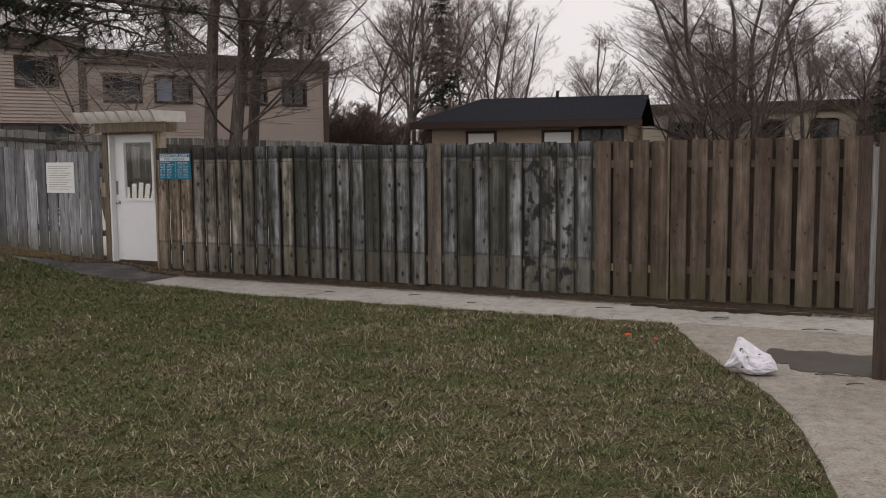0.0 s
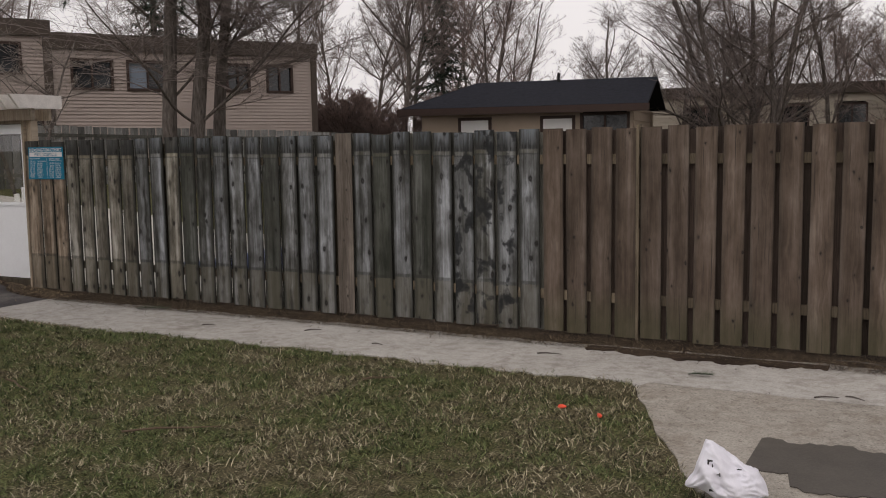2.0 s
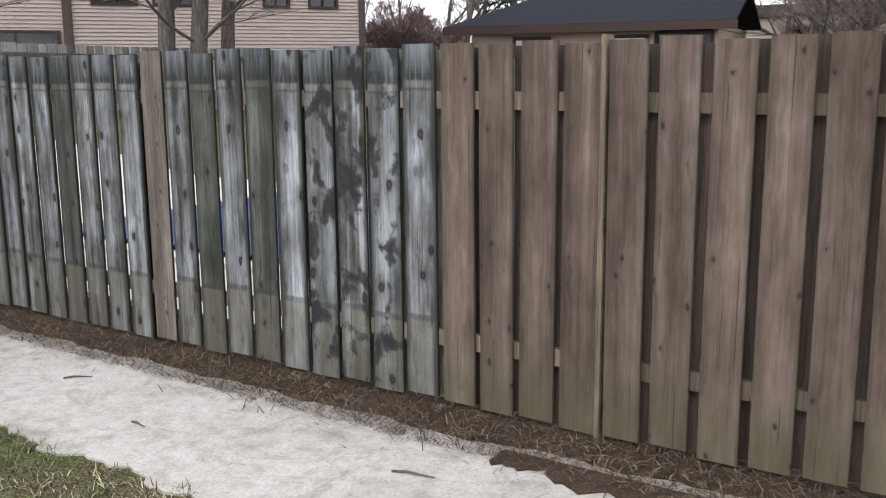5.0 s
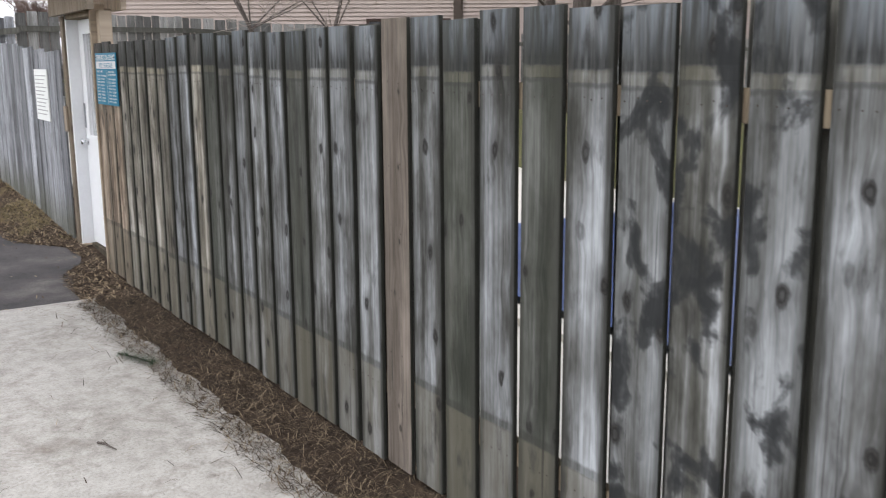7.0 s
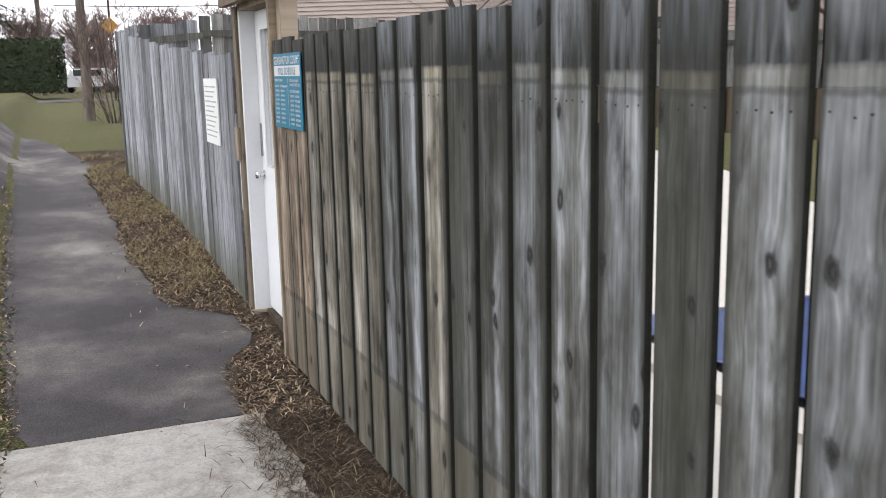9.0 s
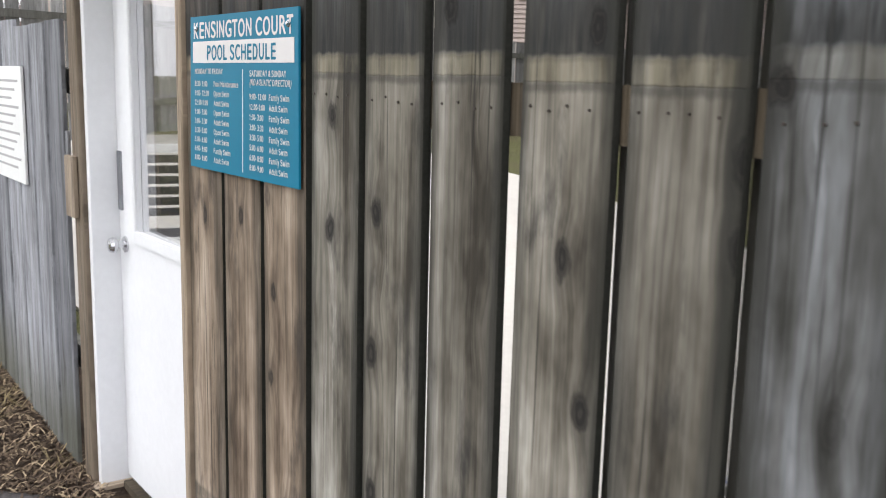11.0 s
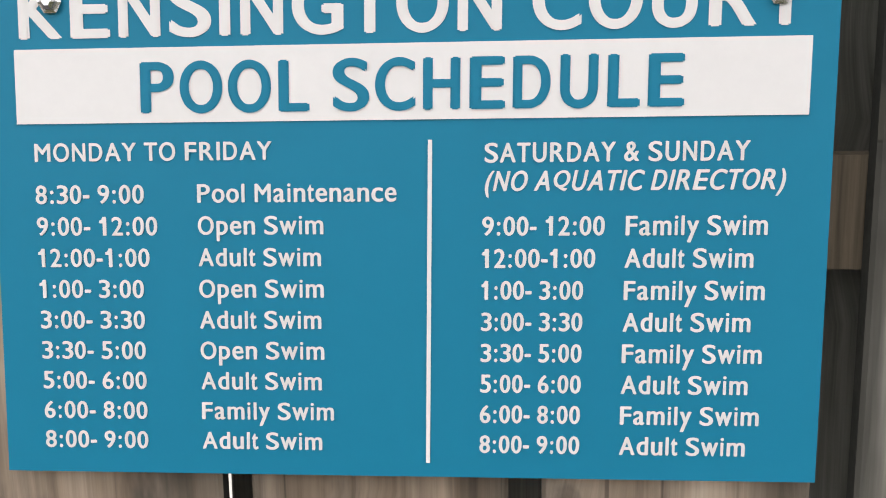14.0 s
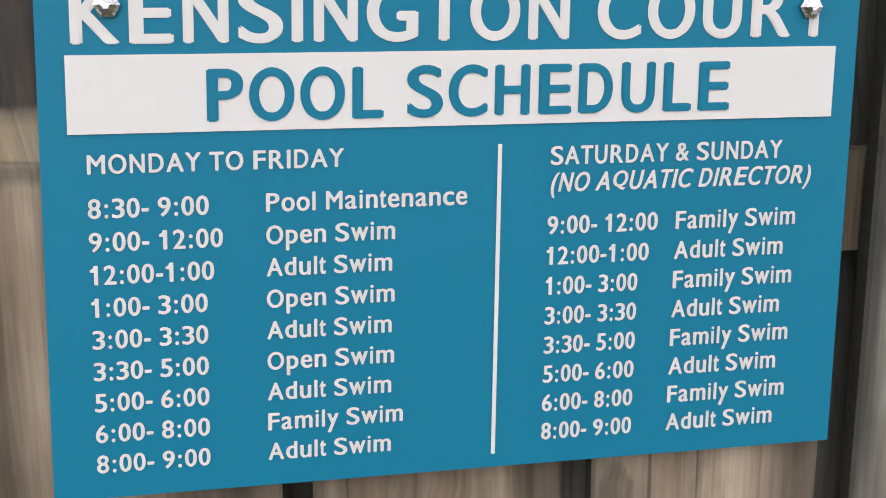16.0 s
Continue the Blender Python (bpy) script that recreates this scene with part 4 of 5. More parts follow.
for x, z in ((-9.947, 1.7475), (-9.436, 1.7435)):
    bm = bmesh.new()
    prof = [(0.009, 0.0), (0.009, 0.002), (0.0062, 0.0025), (0.006, 0.006), (0.003, 0.0075)]
    rings = [[bm.verts.new((x + r * math.cos(a * math.pi / 3), SY0 - 0.001 - d, z + r * math.sin(a * math.pi / 3))) for a in range(6)] for r, d in prof]
    for a, b in zip(rings, rings[1:]):
        for j in range(6):
            bm.faces.new((a[j], a[(j + 1) % 6], b[(j + 1) % 6], b[j]))
    bm.faces.new(rings[-1])
    part("bolt", bm, chrome, sign, "steel hex bolt")

notice = thing("notice", None, "white printed rules notice on the silvered fence", "notice")
part("panel", boxes((-12.33, -11.72, 10.29, 10.3, 1.17, 1.65)), notice_white, notice)
for i in range(11):
    z = 1.59 - i * 0.036
    part("text_line", boxes((-12.28, -11.78 - 0.06 * ((i * 7) % 3), 10.2885, 10.2895, z - 0.005, z + 0.005)), notice_ink, notice)

# ---- pool yard ----
xs, ys = np.linspace(-21, 0.5, 44), np.linspace(10.9, 17.1, 14)
v = [(x, y, max(0.05, float(height(x, y)) + 0.02)) for x in xs for y in ys]
v += [(x, y, -0.3) for x in (-21, 0.5) for y in (10.9, 17.1)]
deck = raw("pool_deck", v, [(i * 14 + j, (i + 1) * 14 + j, (i + 1) * 14 + j + 1, i * 14 + j + 1) for i in range(43) for j in range(13)] + [(616, 618, *[i * 14 for i in range(43, -1, -1)]), (617, *[i * 14 + 13 for i in range(44)], 619)], deck_mat)
tagged(deck, "pale concrete pool deck", "pool deck", kind="structure")
pool = thing("swimming_pool", None, "swimming pool under a sagging blue cover", "pool")
xs, ys = np.linspace(-9.7, -2.0, 40), np.linspace(12.3, 16.6, 20)
v = [(x, y, 0.14 + 0.02 * math.sin(x * 3) * math.sin(y * 2.3) - 0.05 * math.sin((y - 12.3) / 4.3 * math.pi)) for x in xs for y in ys]
raw("cover", v, [(i * 20 + j, (i + 1) * 20 + j, (i + 1) * 20 + j + 1, i * 20 + j + 1) for i in range(39) for j in range(19)], blue_cover, pool)
part("coping", boxes((-10.0, -1.7, 12.05, 12.28, 0.04, 0.1), (-10.0, -1.7, 16.62, 16.85, 0.04, 0.1), (-10.0, -9.72, 12.28, 16.62, 0.04, 0.1), (-1.98, -1.7, 12.28, 16.62, 0.04, 0.1)), deck_mat, pool)


def chair(m):
    """A stackable plastic armchair with a webbed back."""
    c = thing("pool_chair", m, "white plastic pool chair with a dark webbed back", "chair", "chairs by the pool")
    for s in (-1, 1):
        bm = bmesh.new()
        tube(bm, [(s * 0.27, -0.26, 0.0), (s * 0.26, -0.22, 0.4), (s * 0.26, -0.2, 0.62)], [0.03, 0.028, 0.026], 8)
        part("leg", bm, plastic_white, c)
        bm = bmesh.new()
        tube(bm, [(s * 0.27, 0.3, 0.0), (s * 0.25, 0.22, 0.4), (s * 0.24, 0.34, 0.95)], [0.03, 0.03, 0.026], 8)
        part("leg", bm, plastic_white, c)
        bm = bmesh.new()
        box(bm, s * 0.27 - 0.035, s * 0.27 + 0.035, -0.28, 0.27, 0.6, 0.635, 0.012)
        part("armrest", bm, plastic_white, c)
    part("seat", boxes((-0.24, 0.24, -0.24, 0.22, 0.39, 0.42), chamfer=0.02), webbing, c, "dark webbed seat")
    part("seat_rail", boxes((-0.26, 0.26, -0.27, -0.24, 0.38, 0.43), chamfer=0.008), plastic_white, c)
    for i in range(6):
        z = 0.5 + i * 0.072
        y = 0.235 + (z - 0.4) * 0.22
        part("back_strap", boxes((-0.23, 0.23, y, y + 0.012, z, z + 0.055), chamfer=0.003), webbing, c, "dark strap")
    part("top_rail", boxes((-0.26, 0.26, 0.33, 0.36, 0.93, 0.99), chamfer=0.01), plastic_white, c)
    return c


first = chair(pose(-13.7, 11.7, float(height(-13.7, 11.7)), 0, 0, 75))
copy_thing(first, pose(-14.6, 12.4, float(height(-14.6, 12.4)), 0, 0, 60))

def fan_chair(m):
    """A slatted garden chair with a rounded fan back."""
    c = thing("garden_chair", m, "white slatted garden chair with a rounded fan back", "chair")
    for i in range(7):
        o = i - 3
        bm = bmesh.new()
        box(bm, -0.034, 0.034, -0.009, 0.009, 0.0, 0.78 - 0.018 * o * o, 0.004)
        bmesh.ops.rotate(bm, cent=(0, 0, 0), matrix=Matrix.Rotation(radians(3.5 * o), 3, "Y"), verts=bm.verts)
        bmesh.ops.rotate(bm, cent=(0, 0, 0), matrix=Matrix.Rotation(radians(-18), 3, "X"), verts=bm.verts)
        bmesh.ops.translate(bm, vec=(o * 0.062, 0.2, 0.3), verts=bm.verts)
        part("back_slat", bm, plastic_white, c)
    for i in range(6):
        part("seat_slat", boxes((-0.25, 0.25, -0.3 + i * 0.085, -0.225 + i * 0.085, 0.37 - i * 0.014, 0.39 - i * 0.014), chamfer=0.004), plastic_white, c)
    for s in (-1, 1):
        part("leg", boxes((s * 0.27 - 0.02, s * 0.27 + 0.02, -0.3, -0.2, 0.0, 0.56), chamfer=0.006), plastic_white, c)
        part("leg", boxes((s * 0.27 - 0.02, s * 0.27 + 0.02, 0.28, 0.37, 0.0, 0.56), chamfer=0.006), plastic_white, c)
        part("armrest", boxes((s * 0.29 - 0.06, s * 0.29 + 0.06, -0.34, 0.4, 0.56, 0.582), chamfer=0.015), plastic_white, c)
        part("side_rail", boxes((s * 0.24 - 0.012, s * 0.24 + 0.012, -0.28, 0.3, 0.27, 0.33), chamfer=0.004), plastic_white, c)
    return c


fan_chair(pose(-12.15, 12.0, 0.07, 0, 0, 30) @ Matrix.Diagonal((1.15, 1.15, 1.15, 1)))

# ---- buildings ----
def lap_wall(name, p0, p1, z0, z1, material, holes=(), step=0.2, parent=None):
    """A wall of lapped boards between two plan points, with openings (s0, s1, z0, z1)."""
    a, b = Vector((*p0, 0)), Vector((*p1, 0))
    d = (b - a).normalized()
    out = Vector((d.y, -d.x, 0))
    L = (b - a).length
    bm = bmesh.new()
    z = z0
    while z < z1 - 0.01:
        t = min(z + step, z1)
        cuts = sorted({0.0, L, *(s for h in holes for s in h[:2])})
        for s0, s1 in zip(cuts, cuts[1:]):
            mid_s = (s0 + s1) / 2
            if any(h[0] < mid_s < h[1] and h[2] < t - 0.02 and h[3] > z + 0.02 for h in holes):
                continue
            q = []
            for s, zz, o in ((s0, z, 0.035), (s1, z, 0.035), (s1, t, 0.0), (s0, t, 0.0), (s0, z, 0.0), (s1, z, 0.0)):
                q.append(bm.verts.new(a + d * s + out * o + Vector((0, 0, zz))))
            bm.faces.new(q[:4])
            bm.faces.new((q[4], q[5], q[1], q[0]))
        z = t
    bmesh.ops.remove_doubles(bm, verts=bm.verts, dist=0.0005)
    return part(name, bm, material, parent)


def oriented(bm, p0, d, s0, s1, o0, o1, z0, z1):
    """A box along a wall direction d from p0: s along, o outwards."""
    d = Vector((*d, 0)).normalized()
    out = Vector((d.y, -d.x, 0))
    p = Vector((*p0, 0))
    lo, hi = [], []
    for s, o in ((s0, o0), (s1, o0), (s1, o1), (s0, o1)):
        c = p + d * s + out * o
        lo.append(bm.verts.new(c + Vector((0, 0, z0))))
        hi.append(bm.verts.new(c + Vector((0, 0, z1))))
    for i in range(4):
        bm.faces.new((lo[i], lo[(i + 1) % 4], hi[(i + 1) % 4], hi[i]))
    bm.faces.new(hi)
    bm.faces.new(lo[::-1])


def wall_window(house, p0, d, s0, s1, z0, z1, frame_mat, reflecting_half=False):
    w = part("window", (lambda b: (oriented(b, p0, d, s0 - 0.09, s0, -0.05, 0.07, z0 - 0.09, z1 + 0.09), oriented(b, p0, d, s1, s1 + 0.09, -0.05, 0.07, z0 - 0.09, z1 + 0.09), oriented(b, p0, d, s0, s1, -0.05, 0.07, z0 - 0.09, z0), oriented(b, p0, d, s0, s1, -0.05, 0.07, z1, z1 + 0.09), oriented(b, p0, d, (s0 + s1) / 2 - 0.03, (s0 + s1) / 2 + 0.03, -0.05, 0.05, z0, z1), b)[-1])(bmesh.new()), frame_mat, house)
    m = (s0 + s1) / 2
    # the left pane can carry the painted reflection in place of dark glass
    for a, b, c in ((s0, m - 0.03, reflecting_half), (m + 0.03, s1, False)):
        g = bmesh.new()
        oriented(g, p0, d, a, b, -0.06, -0.03, z0, z1)
        part("pane", g, pane_reflection if c else glass_dark, w)


HD = Vector((0.5, 0.866))        # the row of houses runs this way


def town_house(p0, length, top, windows, label):
    """A flat-roofed two-storey house, p0 its southern front corner."""
    p0 = Vector(p0)
    h = thing("town_house", None, label, "house", "row of town houses")
    p1 = p0 + HD * length
    inn = Vector((-HD.y, HD.x)) * 9.0
    lap_wall("wall", p0, p1, 0.0, top - 0.55, siding, [(s0, s1, z0, z1) for s0, s1, z0, z1, _ in windows], 0.125, h)
    lap_wall("wall", p0 + inn, p0, 0.0, top - 0.55, siding, (), 0.125, h)
    lap_wall("wall", p1, p1 + inn, 0.0, top - 0.55, siding, (), 0.125, h)
    lap_wall("wall", p1 + inn, p0 + inn, 0.0, top - 0.55, siding, (), 0.125, h)
    bm = bmesh.new()
    oriented(bm, p0, HD, -0.15, length + 0.15, 0.15, -9.1, top - 0.55, top)
    part("roof", bm, fascia, h, "flat roof with a deep brown fascia")
    for s in (0.0, length):
        bm = bmesh.new()
        oriented(bm, p0, HD, s - 0.12, s + 0.12, -0.1, 0.08, 0.0, top - 0.55)
        part("corner_board", bm, fascia, h)
    for s0, s1, z0, z1, c in windows:
        wall_window(h, p0, HD, s0, s1, z0, z1, trim_brown, c)
    return h


shed = thing("pool_house", None, "low pool house with a dark shingle roof and tan walls", "shed")
E0, SD = Vector((-16.6, 30.4)), Vector((0.985, 0.17))
EL = 8.25
E1 = E0 + SD * EL
IN = Vector((-0.17, 0.985))
A, B = E0 + SD * 0.65 + IN * 0.5, E1 - SD * 0.5 + IN * 0.5
lap_wall("wall", A, B, 0.0, 2.82, siding_shed, [(5.5, 6.9, 1.3, 2.58)], 0.3, shed)
lap_wall("wall", B, B + IN * 5, 0.0, 2.82, siding_shed, (), 0.3, shed)
lap_wall("wall", A + IN * 5, A, 0.0, 2.82, siding_shed, (), 0.3, shed)
lap_wall("wall", B + IN * 6, A + IN * 5, 0.0, 2.82, siding_shed, (), 0.3, shed)
bm = bmesh.new()
c = [E0, E1, E1 + IN * 3, E0 + SD * 1.9 + IN * 3, E0 + IN * 6, E1 + IN * 6]
zz = [2.92, 2.92, 3.9, 3.9, 2.92, 2.92]
u = [bm.verts.new((p.x, p.y, z)) for p, z in zip(c, zz)]
lw = [bm.verts.new((p.x, p.y, z - 0.1)) for p, z in zip(c, zz)]
for q in ((0, 1, 2, 3), (3, 2, 5, 4)):
    bm.faces.new([u[i] for i in q])
    bm.faces.new([lw[i] for i in q[::-1]])
for i, j in ((0, 1), (1, 2), (2, 5), (5, 4), (4, 3), (3, 0)):
    bm.faces.new((lw[i], lw[j], u[j], u[i]))
part("roof", bm, roof_mat, shed, "dark grey shingle roof")
bm = bmesh.new()
oriented(bm, E0, SD, -0.05, EL + 0.05, -0.02, 0.06, 2.68, 2.91)
part("fascia", bm, trim_brown, shed)
for s in (1.4, 4.2):
    bm = bmesh.new()
    oriented(bm, A, SD, s, s + 0.95, 0.0, 0.06, 1.6, 2.5)
    w = part("shutter", bm, sign_white, shed, "closed white shutter")
    bm = bmesh.new()
    for a, b, lo, hi in ((s - 0.1, s, 1.5, 2.6), (s + 0.95, s + 1.05, 1.5, 2.6), (s, s + 0.95, 2.5, 2.6)):
        oriented(bm, A, SD, a, b, 0.0, 0.08, lo, hi)
    part("shutter_frame", bm, trim_brown, shed)
wall_window(shed, A, SD, 5.5, 6.9, 1.3, 2.58, trim_brown)
vent = E0 + SD * 4.9 + IN * 2.8
bm = bmesh.new()
tube(bm, [(vent.x, vent.y, 3.7), (vent.x, vent.y, 4.12)], [0.06, 0.06], 8)
part("vent_pipe", bm, rubber, shed)
town_house((-28.2, 25.96), 10.1, 5.85, [(0.8, 2.1, 3.95, 4.88, False), (2.75, 4.1, 3.95, 4.88, True), (6.5, 7.3, 3.95, 4.88, False), (8.15, 9.1, 3.95, 4.88, False)], "two-storey house in pinkish lap siding with a flat brown roof")
town_house((-34.2, 15.5), 12.0, 6.25, [(0.6, 1.6, 3.95, 5.1, False), (5.4, 6.9, 3.9, 5.2, False), (9.75, 11.1, 4.42, 5.38, False), (9.2, 11.7, 1.2, 2.95, False)], "taller two-storey house in pale lap siding with dark windows")


def far_block(p0, d, length, top, label, n):
    h = thing("apartment_house", None, label, "house")
    p0, d = Vector(p0), Vector(d).normalized()
    p1, inn = p0 + d * length, Vector((-d.y, d.x)) * 8
    wins = [(s, s + 1.15, top - 2.0, top - 1.05) for s in n]
    lap_wall("wall", p0, p1, 0, top - 0.5, siding_far, wins, 0.19, h)
    lap_wall("wall", p1, p1 + inn, 0, top - 0.5, siding_far, (), 0.35, h)
    lap_wall("wall", p0 + inn, p0, 0, top - 0.5, siding_far, (), 0.35, h)
    lap_wall("wall", p1 + inn, p0 + inn, 0, top - 0.5, siding_far, (), 0.35, h)
    bm = bmesh.new()
    oriented(bm, p0, d, -0.2, length + 0.2, 0.2, -8.1, top - 0.5, top)
    part("roof", bm, fascia, h)
    for w in wins:
        wall_window(h, p0, d, *w, trim_brown)
    return h


far_block((-14.6, 49.88), (0.998, 0.06), 32.0, 4.3, "long low house beyond the trees in beige siding", (2.9, 7.3, 9.8, 11.9, 16, 20, 24, 28))

# ---- trees ----
def grow(seed, tall, trunk_r, spread=0.55, depth=5, forks=1, upright=0.5, first=0.3, bushy=1.0, min_r=0.004, thin_out=1.0, lean_out=0.2, gap=0.18, wander=1.0):
    """Segments of a bare tree: thick ones for the trunk and limbs, thin ones for the twigs."""
    rg = random.Random(seed)
    thick, thin = [], []

    def limb(p, d, length, r, level):
        n = max(3, int(length / 0.6)) if level < 2 else (4 if level == 2 else 3 if level == 3 else 2)
        pts, rad = [p.copy()], [r]
        q = p.copy()
        for i in range(n):
            d = (d + Vector((rg.uniform(-1, 1), rg.uniform(-1, 1), rg.uniform(-0.5, 1.0) * upright)) * 0.13 * (wander if level == 0 else 1.0) * (1 + 0.25 * level)).normalized()
            q = q + d * (length / n)
            pts.append(q.copy())
            rad.append(max(min_r, r * (1 - 0.72 * (i + 1) / n)))
        (thick if level < 2 else thin).append((pts, rad))
        if level >= depth:
            return
        kids = int(({0: 15, 1: 8, 2: 7, 3: 4}.get(level, 3)) * bushy)
        for k in range(kids):
            f = rg.uniform(first if level == 0 else 0.2, 1.0)
            i = min(len(pts) - 2, int(f * n))
            b = pts[i]
            axis_d = (pts[i + 1] - pts[i]).normalized()
            side = Vector((rg.uniform(-1, 1), rg.uniform(-1, 1), rg.uniform(-0.2, 0.5))).normalized()
            nd = (axis_d * (1 - spread) + side * spread + Vector((0, 0, 0.25 * upright))).normalized()
            limb(b, nd, length * rg.uniform(0.34, 0.6) * (1.15 - 0.45 * f), rad[i] * rg.uniform(0.38, 0.58) * (thin_out if level == 0 else 1.0), level + 1)

    for k in range(forks):
        a = 2 * math.pi * k / max(1, forks) + rg.uniform(0, 1)
        lean = 0.0 if forks == 1 else lean_out
        limb(Vector((gap * math.cos(a), gap * math.sin(a), -0.15) if forks > 1 else (0, 0, -0.15)), Vector((lean * math.cos(a), lean * math.sin(a), 1)).normalized(), tall * rg.uniform(0.85, 1.0), trunk_r * (1 if forks == 1 else 0.75), 0)
    return thick, thin


def strands(name, segs, sides, material, parent):
    """All the tapered limbs as one mesh."""
    verts, faces = [], []
    for pts, rad in segs:
        o = len(verts)
        for i, p in enumerate(pts):
            a = (pts[min(i + 1, len(pts) - 1)] - pts[max(i - 1, 0)]).normalized()
            u = a.orthogonal().normalized()
            w = a.cross(u)
            for j in range(sides):
                t = 2 * math.pi * j / sides
                verts.append(p + (u * math.cos(t) + w * math.sin(t)) * rad[i])
        for i in range(len(pts) - 1):
            for j in range(sides):
                k = (j + 1) % sides
                faces.append((o + i * sides + j, o + i * sides + k, o + (i + 1) * sides + k, o + (i + 1) * sides + j))
    return raw(name, verts, faces, material, parent, smooth=True)


def bare_tree(m, seed, label, group="", twig=None, **kw):
    t = thing("tree", m, label, "tree", group)
    thick, thin = grow(seed, **kw)
    strands("trunk", thick, 7, bark, t)
    strands("crown", thin, 3, twig or twig_mat, t)
    return t


def place(x, y, turn=0.0):
    return pose(x, y, float(height(x, y)), 0, 0, turn)


yard1 = bare_tree(place(-18.4, 21.9, 20), 11, "bare tree with twin grey trunks in front of the houses", tall=14.0, trunk_r=0.3, forks=2, depth=4, first=0.14, spread=0.7, bushy=1.4, upright=0.15, thin_out=0.42, lean_out=0.07, gap=0.26, wander=0.4)
yard2 = bare_tree(place(-18.45, 23.4, 80), 23, "bare grey tree with spreading limbs beside the houses", tall=12.0, trunk_r=0.2, depth=4, first=0.12, spread=0.7, bushy=1.6, upright=0.15, thin_out=0.5, wander=0.4)
big = bare_tree(place(-6.4, 37.0), 31, "large dense bare tree with a rounded crown", tall=10.0, trunk_r=0.2, forks=5, depth=4, first=0.08, spread=0.66, bushy=1.1, upright=0.2, lean_out=0.36, gap=0.4, thin_out=0.75)
gate_tree = bare_tree(place(-15.2, 14.4, 40), 37, "small dead tree with pale bent twigs behind the gate", twig=pale_twig, tall=4.4, trunk_r=0.06, forks=2, depth=3, first=0.5, spread=0.75, bushy=0.9, upright=0.0, lean_out=0.2, gap=0.06, min_r=0.003)
woods = []
for i, (sd, kw) in enumerate(((41, dict(tall=8.6, trunk_r=0.11, depth=4, first=0.2, spread=0.6, upright=0.35)), (52, dict(tall=9.4, trunk_r=0.12, depth=4, first=0.25, spread=0.55, upright=0.4)), (63, dict(tall=7.6, trunk_r=0.1, forks=3, depth=4, first=0.15, spread=0.6, bushy=0.75)), (74, dict(tall=9.0, trunk_r=0.1, depth=4, first=0.2, upright=0.6, spread=0.5)))):
    woods.append((sd, kw))
spots = [(-22, 40), (-19, 43), (-16.5, 39), (-25, 46), (-13, 42), (-11, 47), (-8, 45), (-26, 55), (-30, 50), (-5, 62), (-10, 56), (-2, 46), (1, 60), (4, 47), (6, 62), (9, 50), (12, 60), (-34, 48), (-38, 42), (-37, 56), (-44, 50), (-48, 38), (-42, 34), (3, 42), (8, 41), (-6, 66), (-31, 62), (15, 48), (-1, 64), (-4.2, 42), (-1.5, 43), (1.5, 46), (-3, 49), (4, 53), (-5.5, 54), (-8.5, 41), (-0.5, 53), (0.5, 39), (-3.5, 58)]
rng2 = random.Random(17)
protos = []
for i, (x, y) in enumerate(spots):
    if i < 4:
        sd, kw = woods[i]
        t = bare_tree(place(x, y, i * 50), sd, "bare deciduous tree in the wood behind", "trees of the wood", red_twig if i in (2, 3) else None, **kw)
        protos.append(t)
    else:
        t = copy_thing(protos[i % 4], place(x, y, rng2.uniform(0, 360)))
    s = rng2.uniform(0.85, 1.1) * (1.4 if x < -19 else 1.0)
    t.scale = (s, s, s * rng2.uniform(0.9, 1.1))


def conifer(m, tall, wide, seed, label, start=0.12, clumps=9, droop=0.25):
    """A spruce: whorls of drooping boughs carrying sprays of needles."""
    rg = random.Random(seed)
    t = thing("conifer", m, label, "tree", "")
    bm = bmesh.new()
    tube(bm, [(0, 0, -0.2), (0.05, 0, tall * 0.5), (0, 0.03, tall)], [tall * 0.017, tall * 0.011, 0.02], 8)
    part("trunk", bm, bark, t)
    verts, faces = [], []
    z = tall * start
    while z < tall * 0.99:
        f = (z - tall * start) / (tall * (1 - start))
        reach = wide * (1 - f) ** 0.85 + 0.12
        for k in range(6):
            a = rg.uniform(0, 2 * math.pi)
            L = reach * rg.uniform(0.65, 1.1)
            d = Vector((math.cos(a), math.sin(a), 0))
            sd = Vector((-d.y, d.x, 0))
            n = max(3, int(clumps * L / wide) + 2)
            for j in range(n):
                s = (j + 0.5) / n * L
                c = d * s + Vector((0, 0, z - droop * s + 0.06 * s * s / max(L, 0.1)))
                for q in range(7):
                    b = c + Vector((rg.uniform(-1, 1), rg.uniform(-1, 1), rg.uniform(-0.8, 0.3))) * (0.16 + 0.05 * L)
                    tip = (d * rg.uniform(0.1, 1) + sd * rg.uniform(-1, 1) + Vector((0, 0, rg.uniform(-0.7, 0.2)))).normalized() * rg.uniform(0.18, 0.42)
                    w = tip.cross(Vector((rg.uniform(-1, 1), rg.uniform(-1, 1), 1))).normalized() * 0.035
                    o = len(verts)
                    verts += [b - w, b + w, b + tip]
                    faces.append((o, o + 1, o + 2))
        z += 0.32 + 0.02 * tall * (1 - f) * 0.5
    raw("crown", verts, faces, needle_mat, t)
    return t


conifer(place(-22.2, 44.1), 9.8, 1.9, 3, "dark spruce standing among the bare trees")
conifer(place(-0.4, 43.5), 10.5, 1.5, 5, "tall dark spruce at the edge of the wood", 0.3)
conifer(place(-35.0, 38.0), 13.5, 3.0, 8, "dark evergreen behind the houses")
conifer(place(-44.0, 29.0), 14.0, 3.2, 9, "dark evergreen behind the houses")

